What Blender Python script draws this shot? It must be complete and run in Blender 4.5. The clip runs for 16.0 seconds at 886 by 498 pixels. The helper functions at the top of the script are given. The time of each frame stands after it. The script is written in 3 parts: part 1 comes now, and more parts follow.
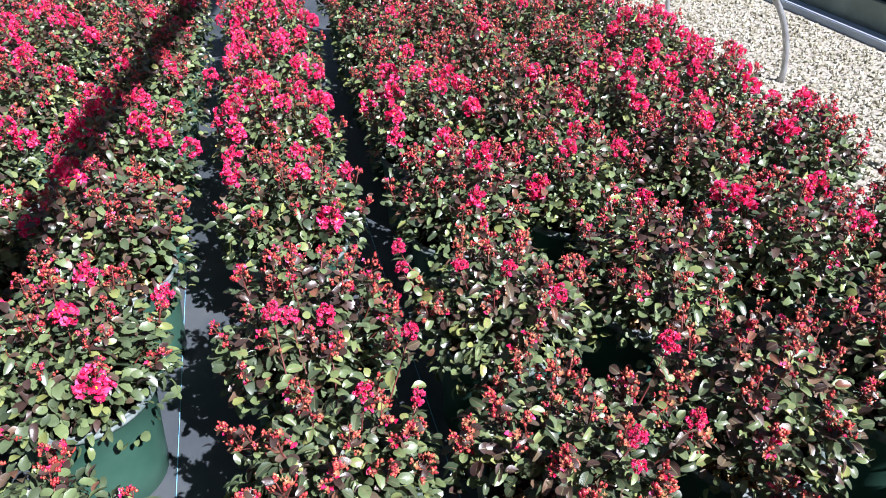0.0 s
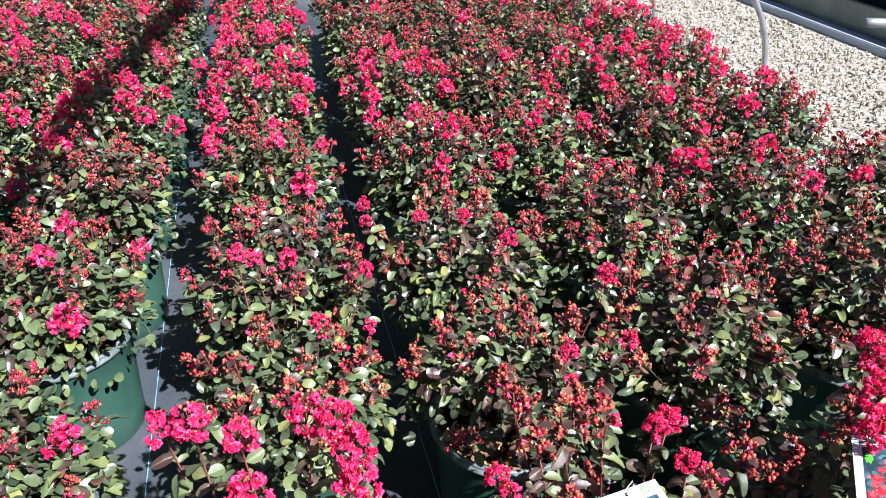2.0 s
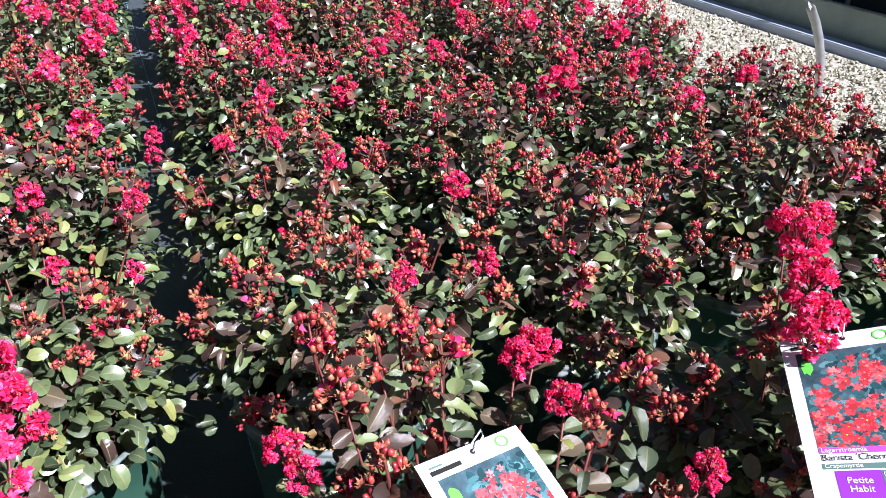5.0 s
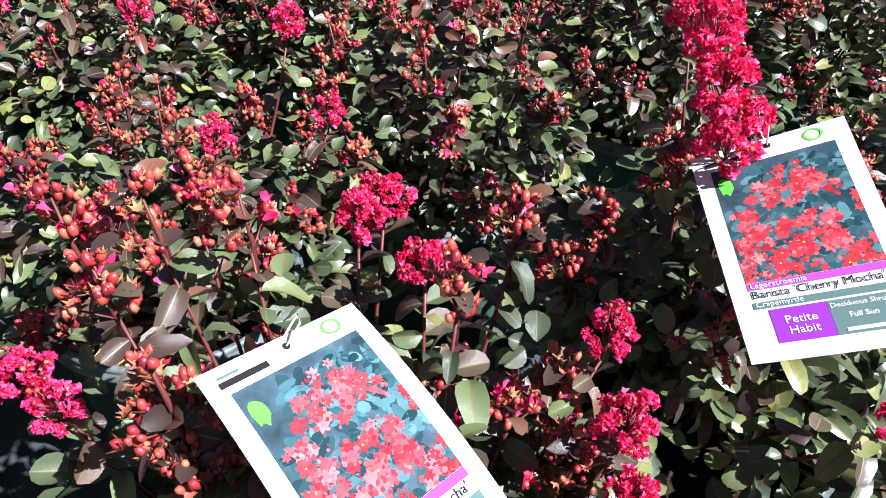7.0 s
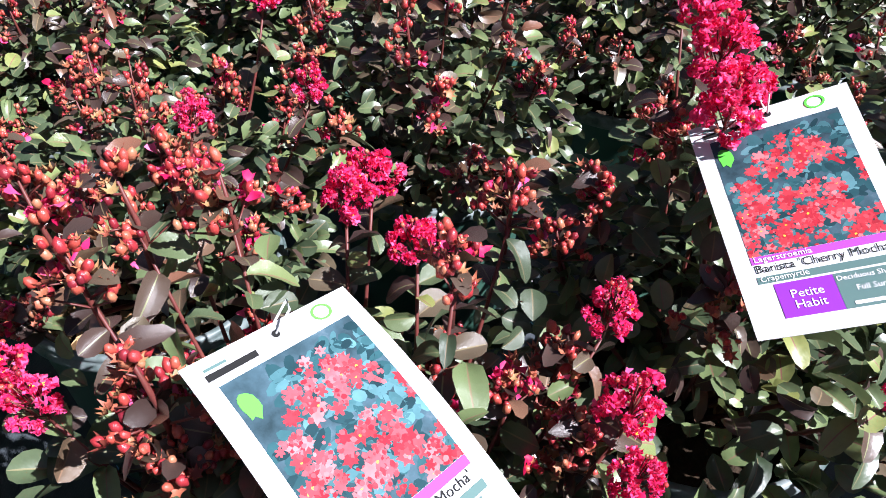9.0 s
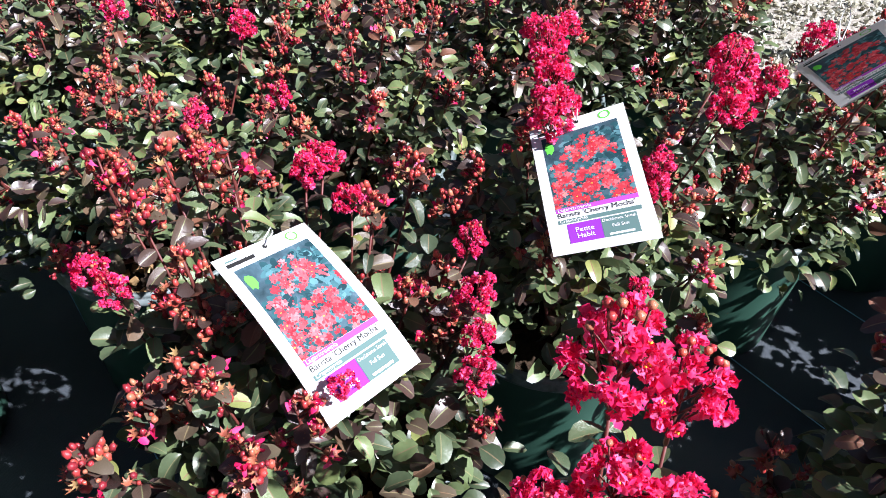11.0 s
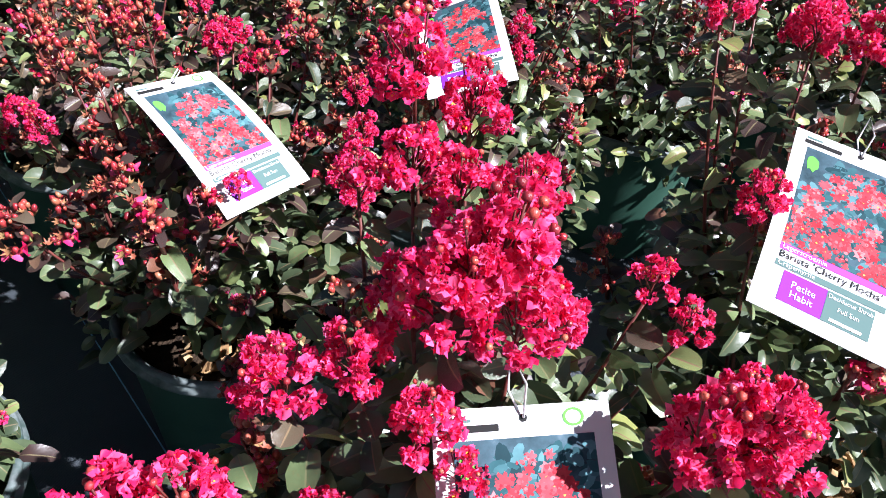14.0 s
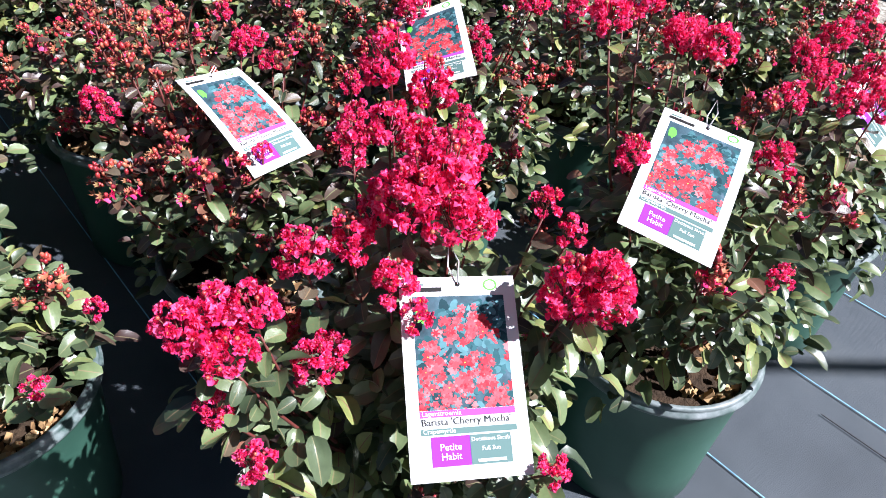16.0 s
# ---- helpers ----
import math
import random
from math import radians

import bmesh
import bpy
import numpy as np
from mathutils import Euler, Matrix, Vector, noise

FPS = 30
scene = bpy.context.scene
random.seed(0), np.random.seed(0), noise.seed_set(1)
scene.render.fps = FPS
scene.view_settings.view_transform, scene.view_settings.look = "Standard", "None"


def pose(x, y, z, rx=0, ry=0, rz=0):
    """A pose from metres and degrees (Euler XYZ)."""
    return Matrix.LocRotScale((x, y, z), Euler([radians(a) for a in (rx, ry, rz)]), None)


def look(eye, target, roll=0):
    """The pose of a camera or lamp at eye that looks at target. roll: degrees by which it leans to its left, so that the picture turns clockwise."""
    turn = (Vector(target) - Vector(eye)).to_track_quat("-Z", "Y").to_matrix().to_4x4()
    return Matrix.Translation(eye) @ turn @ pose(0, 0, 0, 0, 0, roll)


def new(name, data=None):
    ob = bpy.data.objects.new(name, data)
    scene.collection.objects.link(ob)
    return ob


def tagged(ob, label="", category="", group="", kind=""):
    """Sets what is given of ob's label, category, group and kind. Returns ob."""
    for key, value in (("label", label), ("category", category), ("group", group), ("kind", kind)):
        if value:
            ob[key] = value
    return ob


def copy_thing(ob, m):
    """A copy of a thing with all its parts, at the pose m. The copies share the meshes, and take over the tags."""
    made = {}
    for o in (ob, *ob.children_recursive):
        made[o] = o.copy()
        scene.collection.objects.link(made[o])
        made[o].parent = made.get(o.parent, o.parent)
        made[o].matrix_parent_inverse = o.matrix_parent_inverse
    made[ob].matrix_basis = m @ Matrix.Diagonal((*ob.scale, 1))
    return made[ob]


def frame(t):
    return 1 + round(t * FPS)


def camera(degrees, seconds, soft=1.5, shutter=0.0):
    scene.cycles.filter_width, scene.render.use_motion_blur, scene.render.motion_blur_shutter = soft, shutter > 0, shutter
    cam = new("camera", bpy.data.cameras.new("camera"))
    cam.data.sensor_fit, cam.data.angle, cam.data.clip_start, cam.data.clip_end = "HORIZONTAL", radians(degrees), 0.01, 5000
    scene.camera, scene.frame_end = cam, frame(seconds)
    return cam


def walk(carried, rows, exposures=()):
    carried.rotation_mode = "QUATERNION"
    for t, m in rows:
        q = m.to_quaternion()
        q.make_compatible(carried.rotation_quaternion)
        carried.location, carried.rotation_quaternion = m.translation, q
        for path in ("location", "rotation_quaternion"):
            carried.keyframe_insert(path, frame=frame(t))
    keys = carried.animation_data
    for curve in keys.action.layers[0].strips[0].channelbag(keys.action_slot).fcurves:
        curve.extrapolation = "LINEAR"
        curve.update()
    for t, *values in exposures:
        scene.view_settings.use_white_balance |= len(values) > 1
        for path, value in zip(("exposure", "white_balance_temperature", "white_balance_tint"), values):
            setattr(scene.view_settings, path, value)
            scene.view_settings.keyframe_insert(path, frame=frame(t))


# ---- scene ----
cam = camera(63.0, 16.0, 0.95)
PATH = [
    (0, (0.185, 0.194, 1.26), (0.053, 1.852, 0.148), 1.1),
    (0.5, (0.207, 0.134, 1.256), (0.063, 1.801, 0.16), 0.8),
    (1, (0.23, 0.091, 1.233), (0.078, 1.767, 0.151), 0.7),
    (1.5, (0.268, 0.067, 1.208), (0.11, 1.751, 0.14), 0.4),
    (2, (0.302, 0.06, 1.177), (0.141, 1.75, 0.121), 0.3),
    (2.5, (0.329, 0.057, 1.146), (0.164, 1.756, 0.103), 0.1),
    (3, (0.339, 0.065, 1.105), (0.176, 1.77, 0.072), -0.0),
    (3.2, (0.342, 0.075, 1.086), (0.182, 1.781, 0.055), -0.1),
    (5.3, (0.414, 0.282, 0.872), (0.628, 1.987, -0.15), 2.5),
    (5.5, (0.421, 0.295, 0.857), (0.684, 1.97, -0.205), 2.8),
    (6, (0.451, 0.317, 0.831), (0.795, 1.917, -0.318), 2.9),
    (6.5, (0.468, 0.348, 0.791), (0.839, 1.9, -0.415), 2.4),
    (7, (0.479, 0.368, 0.771), (0.848, 1.878, -0.488), 1.4),
    (7.5, (0.489, 0.381, 0.758), (0.851, 1.861, -0.537), 0.8),
    (8, (0.49, 0.393, 0.736), (0.871, 1.862, -0.567), 0.7),
    (8.2, (0.491, 0.394, 0.737), (0.873, 1.852, -0.578), 0.7),
    (10.3, (0.426, 0.281, 0.853), (0.928, 1.72, -0.442), 4.4),
    (10.5, (0.423, 0.249, 0.871), (0.933, 1.684, -0.425), 4.5),
    (11, (0.445, 0.156, 0.899), (0.971, 1.582, -0.401), 4.7),
    (11.5, (0.469, 0.055, 0.905), (1.006, 1.481, -0.391), 4.6),
    (12, (0.478, 0.009, 0.904), (1.034, 1.433, -0.385), 4.8),
    (12.5, (0.484, -0.028, 0.892), (1.053, 1.4, -0.388), 4.8),
    (13, (0.487, -0.041, 0.866), (1.071, 1.383, -0.411), 4.9),
    (13.5, (0.475, -0.042, 0.845), (1.075, 1.375, -0.432), 5.2),
    (14, (0.468, -0.061, 0.84), (1.076, 1.356, -0.433), 5.1),
    (14.5, (0.449, -0.089, 0.859), (1.071, 1.324, -0.412), 5.2),
    (15, (0.434, -0.144, 0.889), (1.072, 1.263, -0.381), 5.4),
    (15.5, (0.424, -0.206, 0.911), (1.057, 1.2, -0.363), 5.3),
    (16, (0.413, -0.267, 0.937), (1.039, 1.148, -0.331), 5.5),
]
walk(cam, [(t, look(eye, target, roll)) for t, eye, target, roll in PATH], [(0, 1.32, 6000, 13), (16, 1.32, 6000, 13)])

# ---- world, sun, exposure ----
SUN_AZ = Vector((0.76, -0.65, 0)).normalized()          # horizontally towards the sun
SUN_EL = radians(47)
world = bpy.data.worlds.new("world")
scene.world = world
world.use_nodes = True
wn = world.node_tree.nodes
sky = wn.new("ShaderNodeTexSky")
sky.sky_type = "NISHITA"
sky.sun_disc = False
sky.sun_elevation = SUN_EL
sky.sun_rotation = math.atan2(SUN_AZ.x, SUN_AZ.y)
world.node_tree.links.new(sky.outputs[0], wn["Background"].inputs[0])
wn["Background"].inputs[1].default_value = 0.021
sun = new("sun", bpy.data.lights.new("sun", "SUN"))
sun.data.energy, sun.data.angle, sun.data.color = 5.0, radians(0.55), (1.0, 0.972, 0.985)
sun.matrix_world = look((0, 0, 6), Vector((0, 0, 6)) - (SUN_AZ * math.cos(SUN_EL) + Vector((0, 0, math.sin(SUN_EL)))))

rng = random.Random(11)
U = Vector((-0.345, 0.939, 0)).normalized()              # along the rows of pots
V = Vector((0.939, 0.345, 0)).normalized()               # across the rows


GROUND = -0.035                                          # height of the cloth; pot rims stand at about 0.23


def uv(u, v, z=0.0):
    return U * u + V * v + Vector((0, 0, z + GROUND))


# ---- materials ----
def material(name, rough=0.6, spec=0.5, metal=0.0):
    m = bpy.data.materials.new(name)
    m.use_nodes = True
    b = m.node_tree.nodes["Principled BSDF"]
    b.inputs["Roughness"].default_value = rough
    b.inputs["Specular IOR Level"].default_value = spec
    b.inputs["Metallic"].default_value = metal
    return m, m.node_tree.nodes, m.node_tree.links, b


def ramp(n, stops):
    r = n.new("ShaderNodeValToRGB")
    e = r.color_ramp.elements
    while len(e) < len(stops):
        e.new(0.5)
    for k, (p, c) in enumerate(stops):
        e[k].position, e[k].color = p, (*c, 1)
    return r


def noise_tex(n, l, scale, detail=4, coord="Object", rough=0.6):
    tc = n.new("ShaderNodeTexCoord")
    t = n.new("ShaderNodeTexNoise")
    t.inputs["Scale"].default_value, t.inputs["Detail"].default_value, t.inputs["Roughness"].default_value = scale, detail, rough
    l.new(tc.outputs[coord], t.inputs["Vector"])
    return t


def bump(n, l, b, src, strength, dist):
    k = n.new("ShaderNodeBump")
    k.inputs["Strength"].default_value, k.inputs["Distance"].default_value = strength, dist
    l.new(src, k.inputs["Height"])
    l.new(k.outputs[0], b.inputs["Normal"])


def random_value(n, l):
    """A random number per piece, be it an object or an island of a joined mesh."""
    g, o, a, f = n.new("ShaderNodeNewGeometry"), n.new("ShaderNodeObjectInfo"), n.new("ShaderNodeMath"), n.new("ShaderNodeMath")
    a.operation, f.operation = "ADD", "FRACT"
    l.new(g.outputs["Random Per Island"], a.inputs[0])
    l.new(o.outputs["Random"], a.inputs[1])
    l.new(a.outputs[0], f.inputs[0])
    return f.outputs[0]


def mottled(name, stops, scale, rough=0.6, spec=0.5, metal=0.0, bump_scale=0, bump_strength=0.3, bump_dist=0.002):
    m, n, l, b = material(name, rough, spec, metal)
    t = noise_tex(n, l, scale, 6)
    r = ramp(n, stops)
    l.new(t.outputs[0], r.inputs[0])
    l.new(r.outputs[0], b.inputs["Base Color"])
    if bump_scale:
        bump(n, l, b, noise_tex(n, l, bump_scale, 3).outputs[0], bump_strength, bump_dist)
    return m


def organic(name, stops, rough, translucent, vein=0.0, spec=0.5, mottle=0.35):
    """Leaf, petal or bud: one colour per piece out of stops, mottled, letting some light through."""
    m, n, l, b = material(name, rough, spec)
    r = ramp(n, stops)
    l.new(random_value(n, l), r.inputs[0])
    t = noise_tex(n, l, 90, 3)
    hs = n.new("ShaderNodeHueSaturation")
    mr = n.new("ShaderNodeMapRange")
    mr.inputs["To Min"].default_value, mr.inputs["To Max"].default_value = 1 - mottle, 1 + mottle
    l.new(t.outputs[0], mr.inputs["Value"])
    l.new(mr.outputs[0], hs.inputs["Value"])
    l.new(r.outputs[0], hs.inputs["Color"])
    l.new(hs.outputs[0], b.inputs["Base Color"])
    if vein:
        bump(n, l, b, noise_tex(n, l, 160, 2).outputs[0], vein, 0.0012)
    if translucent:
        tr, mx = n.new("ShaderNodeBsdfTranslucent"), n.new("ShaderNodeMixShader")
        l.new(hs.outputs[0], tr.inputs["Color"])
        mx.inputs[0].default_value = translucent
        l.new(b.outputs[0], mx.inputs[1])
        l.new(tr.outputs[0], mx.inputs[2])
        l.new(mx.outputs[0], n["Material Output"].inputs[0])
    return m


LEAF_GREEN = organic("leaf_green", [(0, (0.040, 0.060, 0.032)), (0.4, (0.092, 0.125, 0.062)), (0.85, (0.165, 0.22, 0.088)), (1, (0.26, 0.28, 0.085))], 0.36, 0.16, 0.25, 0.75)
LEAF_BRONZE = organic("leaf_bronze", [(0, (0.036, 0.021, 0.018)), (0.5, (0.075, 0.046, 0.037)), (0.85, (0.12, 0.095, 0.058)), (1, (0.19, 0.075, 0.045))], 0.35, 0.12, 0.25, 0.75)
LEAF_VEIN = organic("leaf_midrib", [(0, (0.16, 0.12, 0.07)), (0.6, (0.20, 0.21, 0.10)), (1, (0.24, 0.11, 0.08))], 0.4, 0.1, 0, 0.6)
PETAL = organic("petal", [(0, (0.80, 0.014, 0.10)), (0.5, (0.93, 0.036, 0.20)), (1, (0.97, 0.19, 0.42))], 0.5, 0.42, 0, 0.3, 0.25)
BUD = organic("bud", [(0, (0.17, 0.014, 0.024)), (0.35, (0.36, 0.030, 0.036)), (0.75, (0.46, 0.075, 0.050)), (1, (0.40, 0.17, 0.09))], 0.32, 0, 0.25, 0.55)
CALYX = organic("open_calyx", [(0, (0.26, 0.05, 0.04)), (0.5, (0.44, 0.14, 0.075)), (1, (0.34, 0.22, 0.09))], 0.45, 0.1, 0.25, 0.4)
STAMEN = organic("stamen", [(0, (0.8, 0.42, 0.02)), (1, (0.85, 0.6, 0.05))], 0.6, 0)
STEM = mottled("stem_bark", [(0.3, (0.10, 0.018, 0.018)), (0.7, (0.16, 0.042, 0.03))], 60, 0.5)
POT = mottled("pot_plastic", [(0.3, (0.028, 0.078, 0.055)), (0.75, (0.048, 0.115, 0.082))], 9, 0.45, 0.35, 0, 120, 0.08, 0.001)
RIM = mottled("pot_rim_worn", [(0.35, (0.04, 0.075, 0.065)), (0.6, (0.2, 0.23, 0.23)), (0.8, (0.4, 0.42, 0.42))], 30, 0.5)
SOIL = mottled("potting_soil", [(0.3, (0.018, 0.012, 0.008)), (0.7, (0.06, 0.038, 0.022))], 60, 0.95, 0.2, 0, 90, 0.9, 0.01)
CHIP = organic("wood_chip", [(0, (0.2, 0.11, 0.05)), (0.6, (0.38, 0.24, 0.11)), (1, (0.5, 0.36, 0.19))], 0.85, 0, 0.3, 0.2)
CARD = mottled("white_card", [(0.3, (0.64, 0.64, 0.64)), (0.7, (0.69, 0.69, 0.69))], 8, 0.7, 0.1)
GREY_METAL = mottled("galvanised_pipe", [(0.3, (0.3, 0.31, 0.32)), (0.7, (0.45, 0.46, 0.47))], 20, 0.45, 0.5, 0.6)


def plain(name, c, rough=0.7):
    m, n, l, b = material(name, rough, 0.1)
    b.inputs["Base Color"].default_value = (*c, 1)
    return m


INK_BLACK, INK_PURPLE, INK_TEAL = plain("ink_black", (0.02, 0.02, 0.02)), plain("ink_purple", (0.24, 0.035, 0.42)), plain("ink_teal", (0.10, 0.17, 0.16))
INK_MAGENTA, INK_WHITE, INK_GREEN = plain("ink_magenta", (0.38, 0.07, 0.42)), plain("ink_white", (0.8, 0.8, 0.8)), plain("ink_green", (0.13, 0.58, 0.07))
PHOTO_BACK = mottled("photo_background", [(0.35, (0.02, 0.04, 0.05)), (0.6, (0.06, 0.11, 0.14)), (0.8, (0.2, 0.25, 0.3))], 40, 0.7, 0.1)
PHOTO_LEAF = organic("photo_leaf", [(0, (0.012, 0.035, 0.045)), (0.5, (0.03, 0.095, 0.11)), (1, (0.11, 0.24, 0.27))], 0.7, 0, 0, 0.1)
PHOTO_RED = organic("photo_red", [(0, (0.36, 0.02, 0.035)), (0.5, (0.56, 0.05, 0.065)), (0.85, (0.64, 0.10, 0.12)), (1, (0.68, 0.2, 0.21))], 0.7, 0, 0, 0.1, 0.5)


def fabric_material():
    m, n, l, b = material("woven_ground_cloth", 0.5, 0.3)
    tc = n.new("ShaderNodeTexCoord")
    mp = n.new("ShaderNodeMapping")
    mp.inputs["Rotation"].default_value = (0, 0, -math.atan2(V.y, V.x))
    l.new(tc.outputs["Object"], mp.inputs[0])
    wv = []
    for axis in ("X", "Y"):
        w = n.new("ShaderNodeTexWave")
        w.bands_direction = axis
        w.inputs["Scale"].default_value, w.inputs["Distortion"].default_value = 210, 0.4
        l.new(mp.outputs[0], w.inputs[0])
        wv.append(w)
    mul = n.new("ShaderNodeMath")
    mul.operation = "MULTIPLY"
    l.new(wv[0].outputs["Fac"], mul.inputs[0])
    l.new(wv[1].outputs["Fac"], mul.inputs[1])
    big = noise_tex(n, l, 2.2, 6)
    r = ramp(n, [(0.35, (0.042, 0.050, 0.058)), (0.55, (0.066, 0.077, 0.088)), (0.8, (0.13, 0.136, 0.135))])
    l.new(big.outputs[0], r.inputs[0])
    l.new(r.outputs[0], b.inputs["Base Color"])
    wr = noise_tex(n, l, 9, 3)
    ad = n.new("ShaderNodeMath")
    ad.operation = "MULTIPLY_ADD"
    ad.inputs[1].default_value = 8.0
    l.new(wr.outputs[0], ad.inputs[0])
    l.new(mul.outputs[0], ad.inputs[2])
    bump(n, l, b, ad.outputs[0], 0.4, 0.0012)
    return m


FABRIC = fabric_material()
STRIPE = mottled("stripe_thread", [(0.35, (0.13, 0.30, 0.42)), (0.6, (0.28, 0.58, 0.76))], 40, 0.5)
GRAVEL_GROUND = mottled("gravel_bed", [(0.3, (0.16, 0.14, 0.11)), (0.5, (0.33, 0.3, 0.25)), (0.75, (0.5, 0.47, 0.41))], 45, 0.9, 0.3, 0, 45, 0.8, 0.02)
PEBBLE = organic("pebble", [(0, (0.20, 0.18, 0.12)), (0.4, (0.36, 0.34, 0.25)), (0.8, (0.46, 0.45, 0.37)), (1, (0.58, 0.58, 0.51))], 0.8, 0, 0.2, 0.3, 0.2)
CURB_PALE = mottled("pale_blue_grey", [(0.3, (0.30, 0.37, 0.46)), (0.7, (0.44, 0.50, 0.57))], 7, 0.6)
# Near-black colour stands in for the shade inside the open greenhouse.
INTERIOR_SHADE = mottled("dark_interior_shade", [(0.3, (0.006, 0.008, 0.007)), (0.7, (0.016, 0.022, 0.018))], 5, 0.8)
SILL_GREY = mottled("grey_green_board", [(0.3, (0.16, 0.2, 0.17)), (0.7, (0.25, 0.3, 0.26))], 6, 0.7)


# ---- mesh helpers ----
def mesh_from(name, verts, faces, mats, idx=None, smooth=True):
    me = bpy.data.meshes.new(name)
    me.from_pydata([tuple(v) for v in verts], [], [tuple(f) for f in faces])
    for m in mats:
        me.materials.append(m)
    if idx is not None:
        me.polygons.foreach_set("material_index", np.array(idx, dtype=np.int32))
    me.polygons.foreach_set("use_smooth", np.full(len(me.polygons), smooth))
    me.update()
    return me


def child(name, me, parent, label="", m=None):
    ob = new(name, me)
    ob.parent = parent
    if m is not None:
        ob.matrix_basis = m
    return tagged(ob, label)


class Pile:
    """Gathers many small pieces into the data of one mesh."""

    def __init__(self):
        self.v, self.f, self.i, self.n = [], [], [], 0

    def add(self, verts, faces, index=0):
        verts = np.asarray(verts, dtype=float)
        self.v.append(verts)
        self.f.extend([tuple(k + self.n for k in f) for f in faces])
        self.i.extend(index if isinstance(index, list) else [index] * len(faces))
        self.n += len(verts)

    def mesh(self, name, mats, smooth=True):
        return mesh_from(name, np.concatenate(self.v), self.f, mats, self.i, smooth)


def moved(verts, m):
    a = np.array(m)
    return verts @ a[:3, :3].T + a[:3, 3]


def tube(points, radii, sides=6):
    """A tapered tube along points: verts, faces."""
    pts = [Vector(p) for p in points]
    vs, fs = [], []
    for k, p in enumerate(pts):
        d = (pts[min(k + 1, len(pts) - 1)] - pts[max(k - 1, 0)]).normalized()
        a = d.orthogonal().normalized()
        b = d.cross(a)
        for s in range(sides):
            w = 2 * math.pi * s / sides
            vs.append(p + (a * math.cos(w) + b * math.sin(w)) * radii[k])
    for k in range(len(pts) - 1):
        for s in range(sides):
            t = (s + 1) % sides
            fs.append((k * sides + s, k * sides + t, (k + 1) * sides + t, (k + 1) * sides + s))
    fs.append(tuple(range(sides))[::-1])
    fs.append(tuple((len(pts) - 1) * sides + s for s in range(sides)))
    return np.array([tuple(v) for v in vs]), fs


def lathe(profile, sides=40):
    vs, fs = [], []
    for r, z in profile:
        for s in range(sides):
            w = 2 * math.pi * s / sides
            vs.append((r * math.cos(w), r * math.sin(w), z))
    for k in range(len(profile) - 1):
        for s in range(sides):
            t = (s + 1) % sides
            fs.append((k * sides + s, k * sides + t, (k + 1) * sides + t, (k + 1) * sides + s))
    return np.array(vs), fs


def ball(level):
    bm = bmesh.new()
    bmesh.ops.create_icosphere(bm, subdivisions=level, radius=1)
    bm.verts.ensure_lookup_table()
    v, f = np.array([tuple(x.co) for x in bm.verts]), [tuple(x.index for x in y.verts) for y in bm.faces]
    bm.free()
    return v, f


BALL1 = ball(1)
OCTA = (np.array(((1, 0, 0), (-1, 0, 0), (0, 1, 0), (0, -1, 0), (0, 0, 1), (0, 0, -1)), dtype=float), [(0, 2, 4), (2, 1, 4), (1, 3, 4), (3, 0, 4), (2, 0, 5), (1, 2, 5), (3, 1, 5), (0, 3, 5)])


def box(x0, x1, y0, y1, z0, z1, bev=0.0):
    bm = bmesh.new()
    bmesh.ops.create_cube(bm, size=1)
    for v in bm.verts:
        v.co = Vector((x0 if v.co.x < 0 else x1, y0 if v.co.y < 0 else y1, z0 if v.co.z < 0 else z1))
    if bev:
        bmesh.ops.bevel(bm, geom=bm.edges[:], offset=bev, segments=2, affect="EDGES")
    bm.verts.ensure_lookup_table()
    v, f = np.array([tuple(x.co) for x in bm.verts]), [tuple(x.index for x in y.verts) for y in bm.faces]
    bm.free()
    return v, f


def frame_at(origin, direction, spin=0.0):
    """A pose whose z axis points along direction."""
    q = Vector(direction).normalized().to_track_quat("Z", "Y")
    return Matrix.Translation(origin) @ q.to_matrix().to_4x4() @ Matrix.Rotation(spin, 4, "Z")


# ---- leaves, buds and blossoms ----
def leaf_data(rows, fold, curl, twist, wide, cols=(-1, 0, 1)):
    """A blunt oval leaf, 1 long: rows of (way along, share of the width); cupped about the midrib, bent down and twisted."""
    vs, fs = [], []
    n = len(cols)
    for s, w in rows:
        w *= wide
        tw = twist * s
        for c in cols:
            up = abs(c) ** 1.4 * w * fold * (1.15 - 0.6 * s) + (0.03 * math.sin(9 * s + c * 2) * abs(c) if w > 0.05 else 0)
            vs.append((c * w * math.cos(tw) - up * math.sin(tw), s - 0.12 * curl * s * s, up * math.cos(tw) - curl * s * s + c * w * math.sin(tw)))
    for k in range(len(rows) - 1):
        for c in range(n - 1):
            a = k * n + c
            fs.append((a, a + 1, a + n + 1, a + n))
    return np.array(vs), fs


COLS_HI = (-1, -0.55, -0.06, 0.06, 0.55, 1)


def leaf_index(shape, kind):
    """The material of each face of a leaf: the midrib is paler than the blade."""
    n = len(shape[1])
    return [2 if k % 5 == 2 else kind for k in range(n)] if n == 30 else [kind] * n


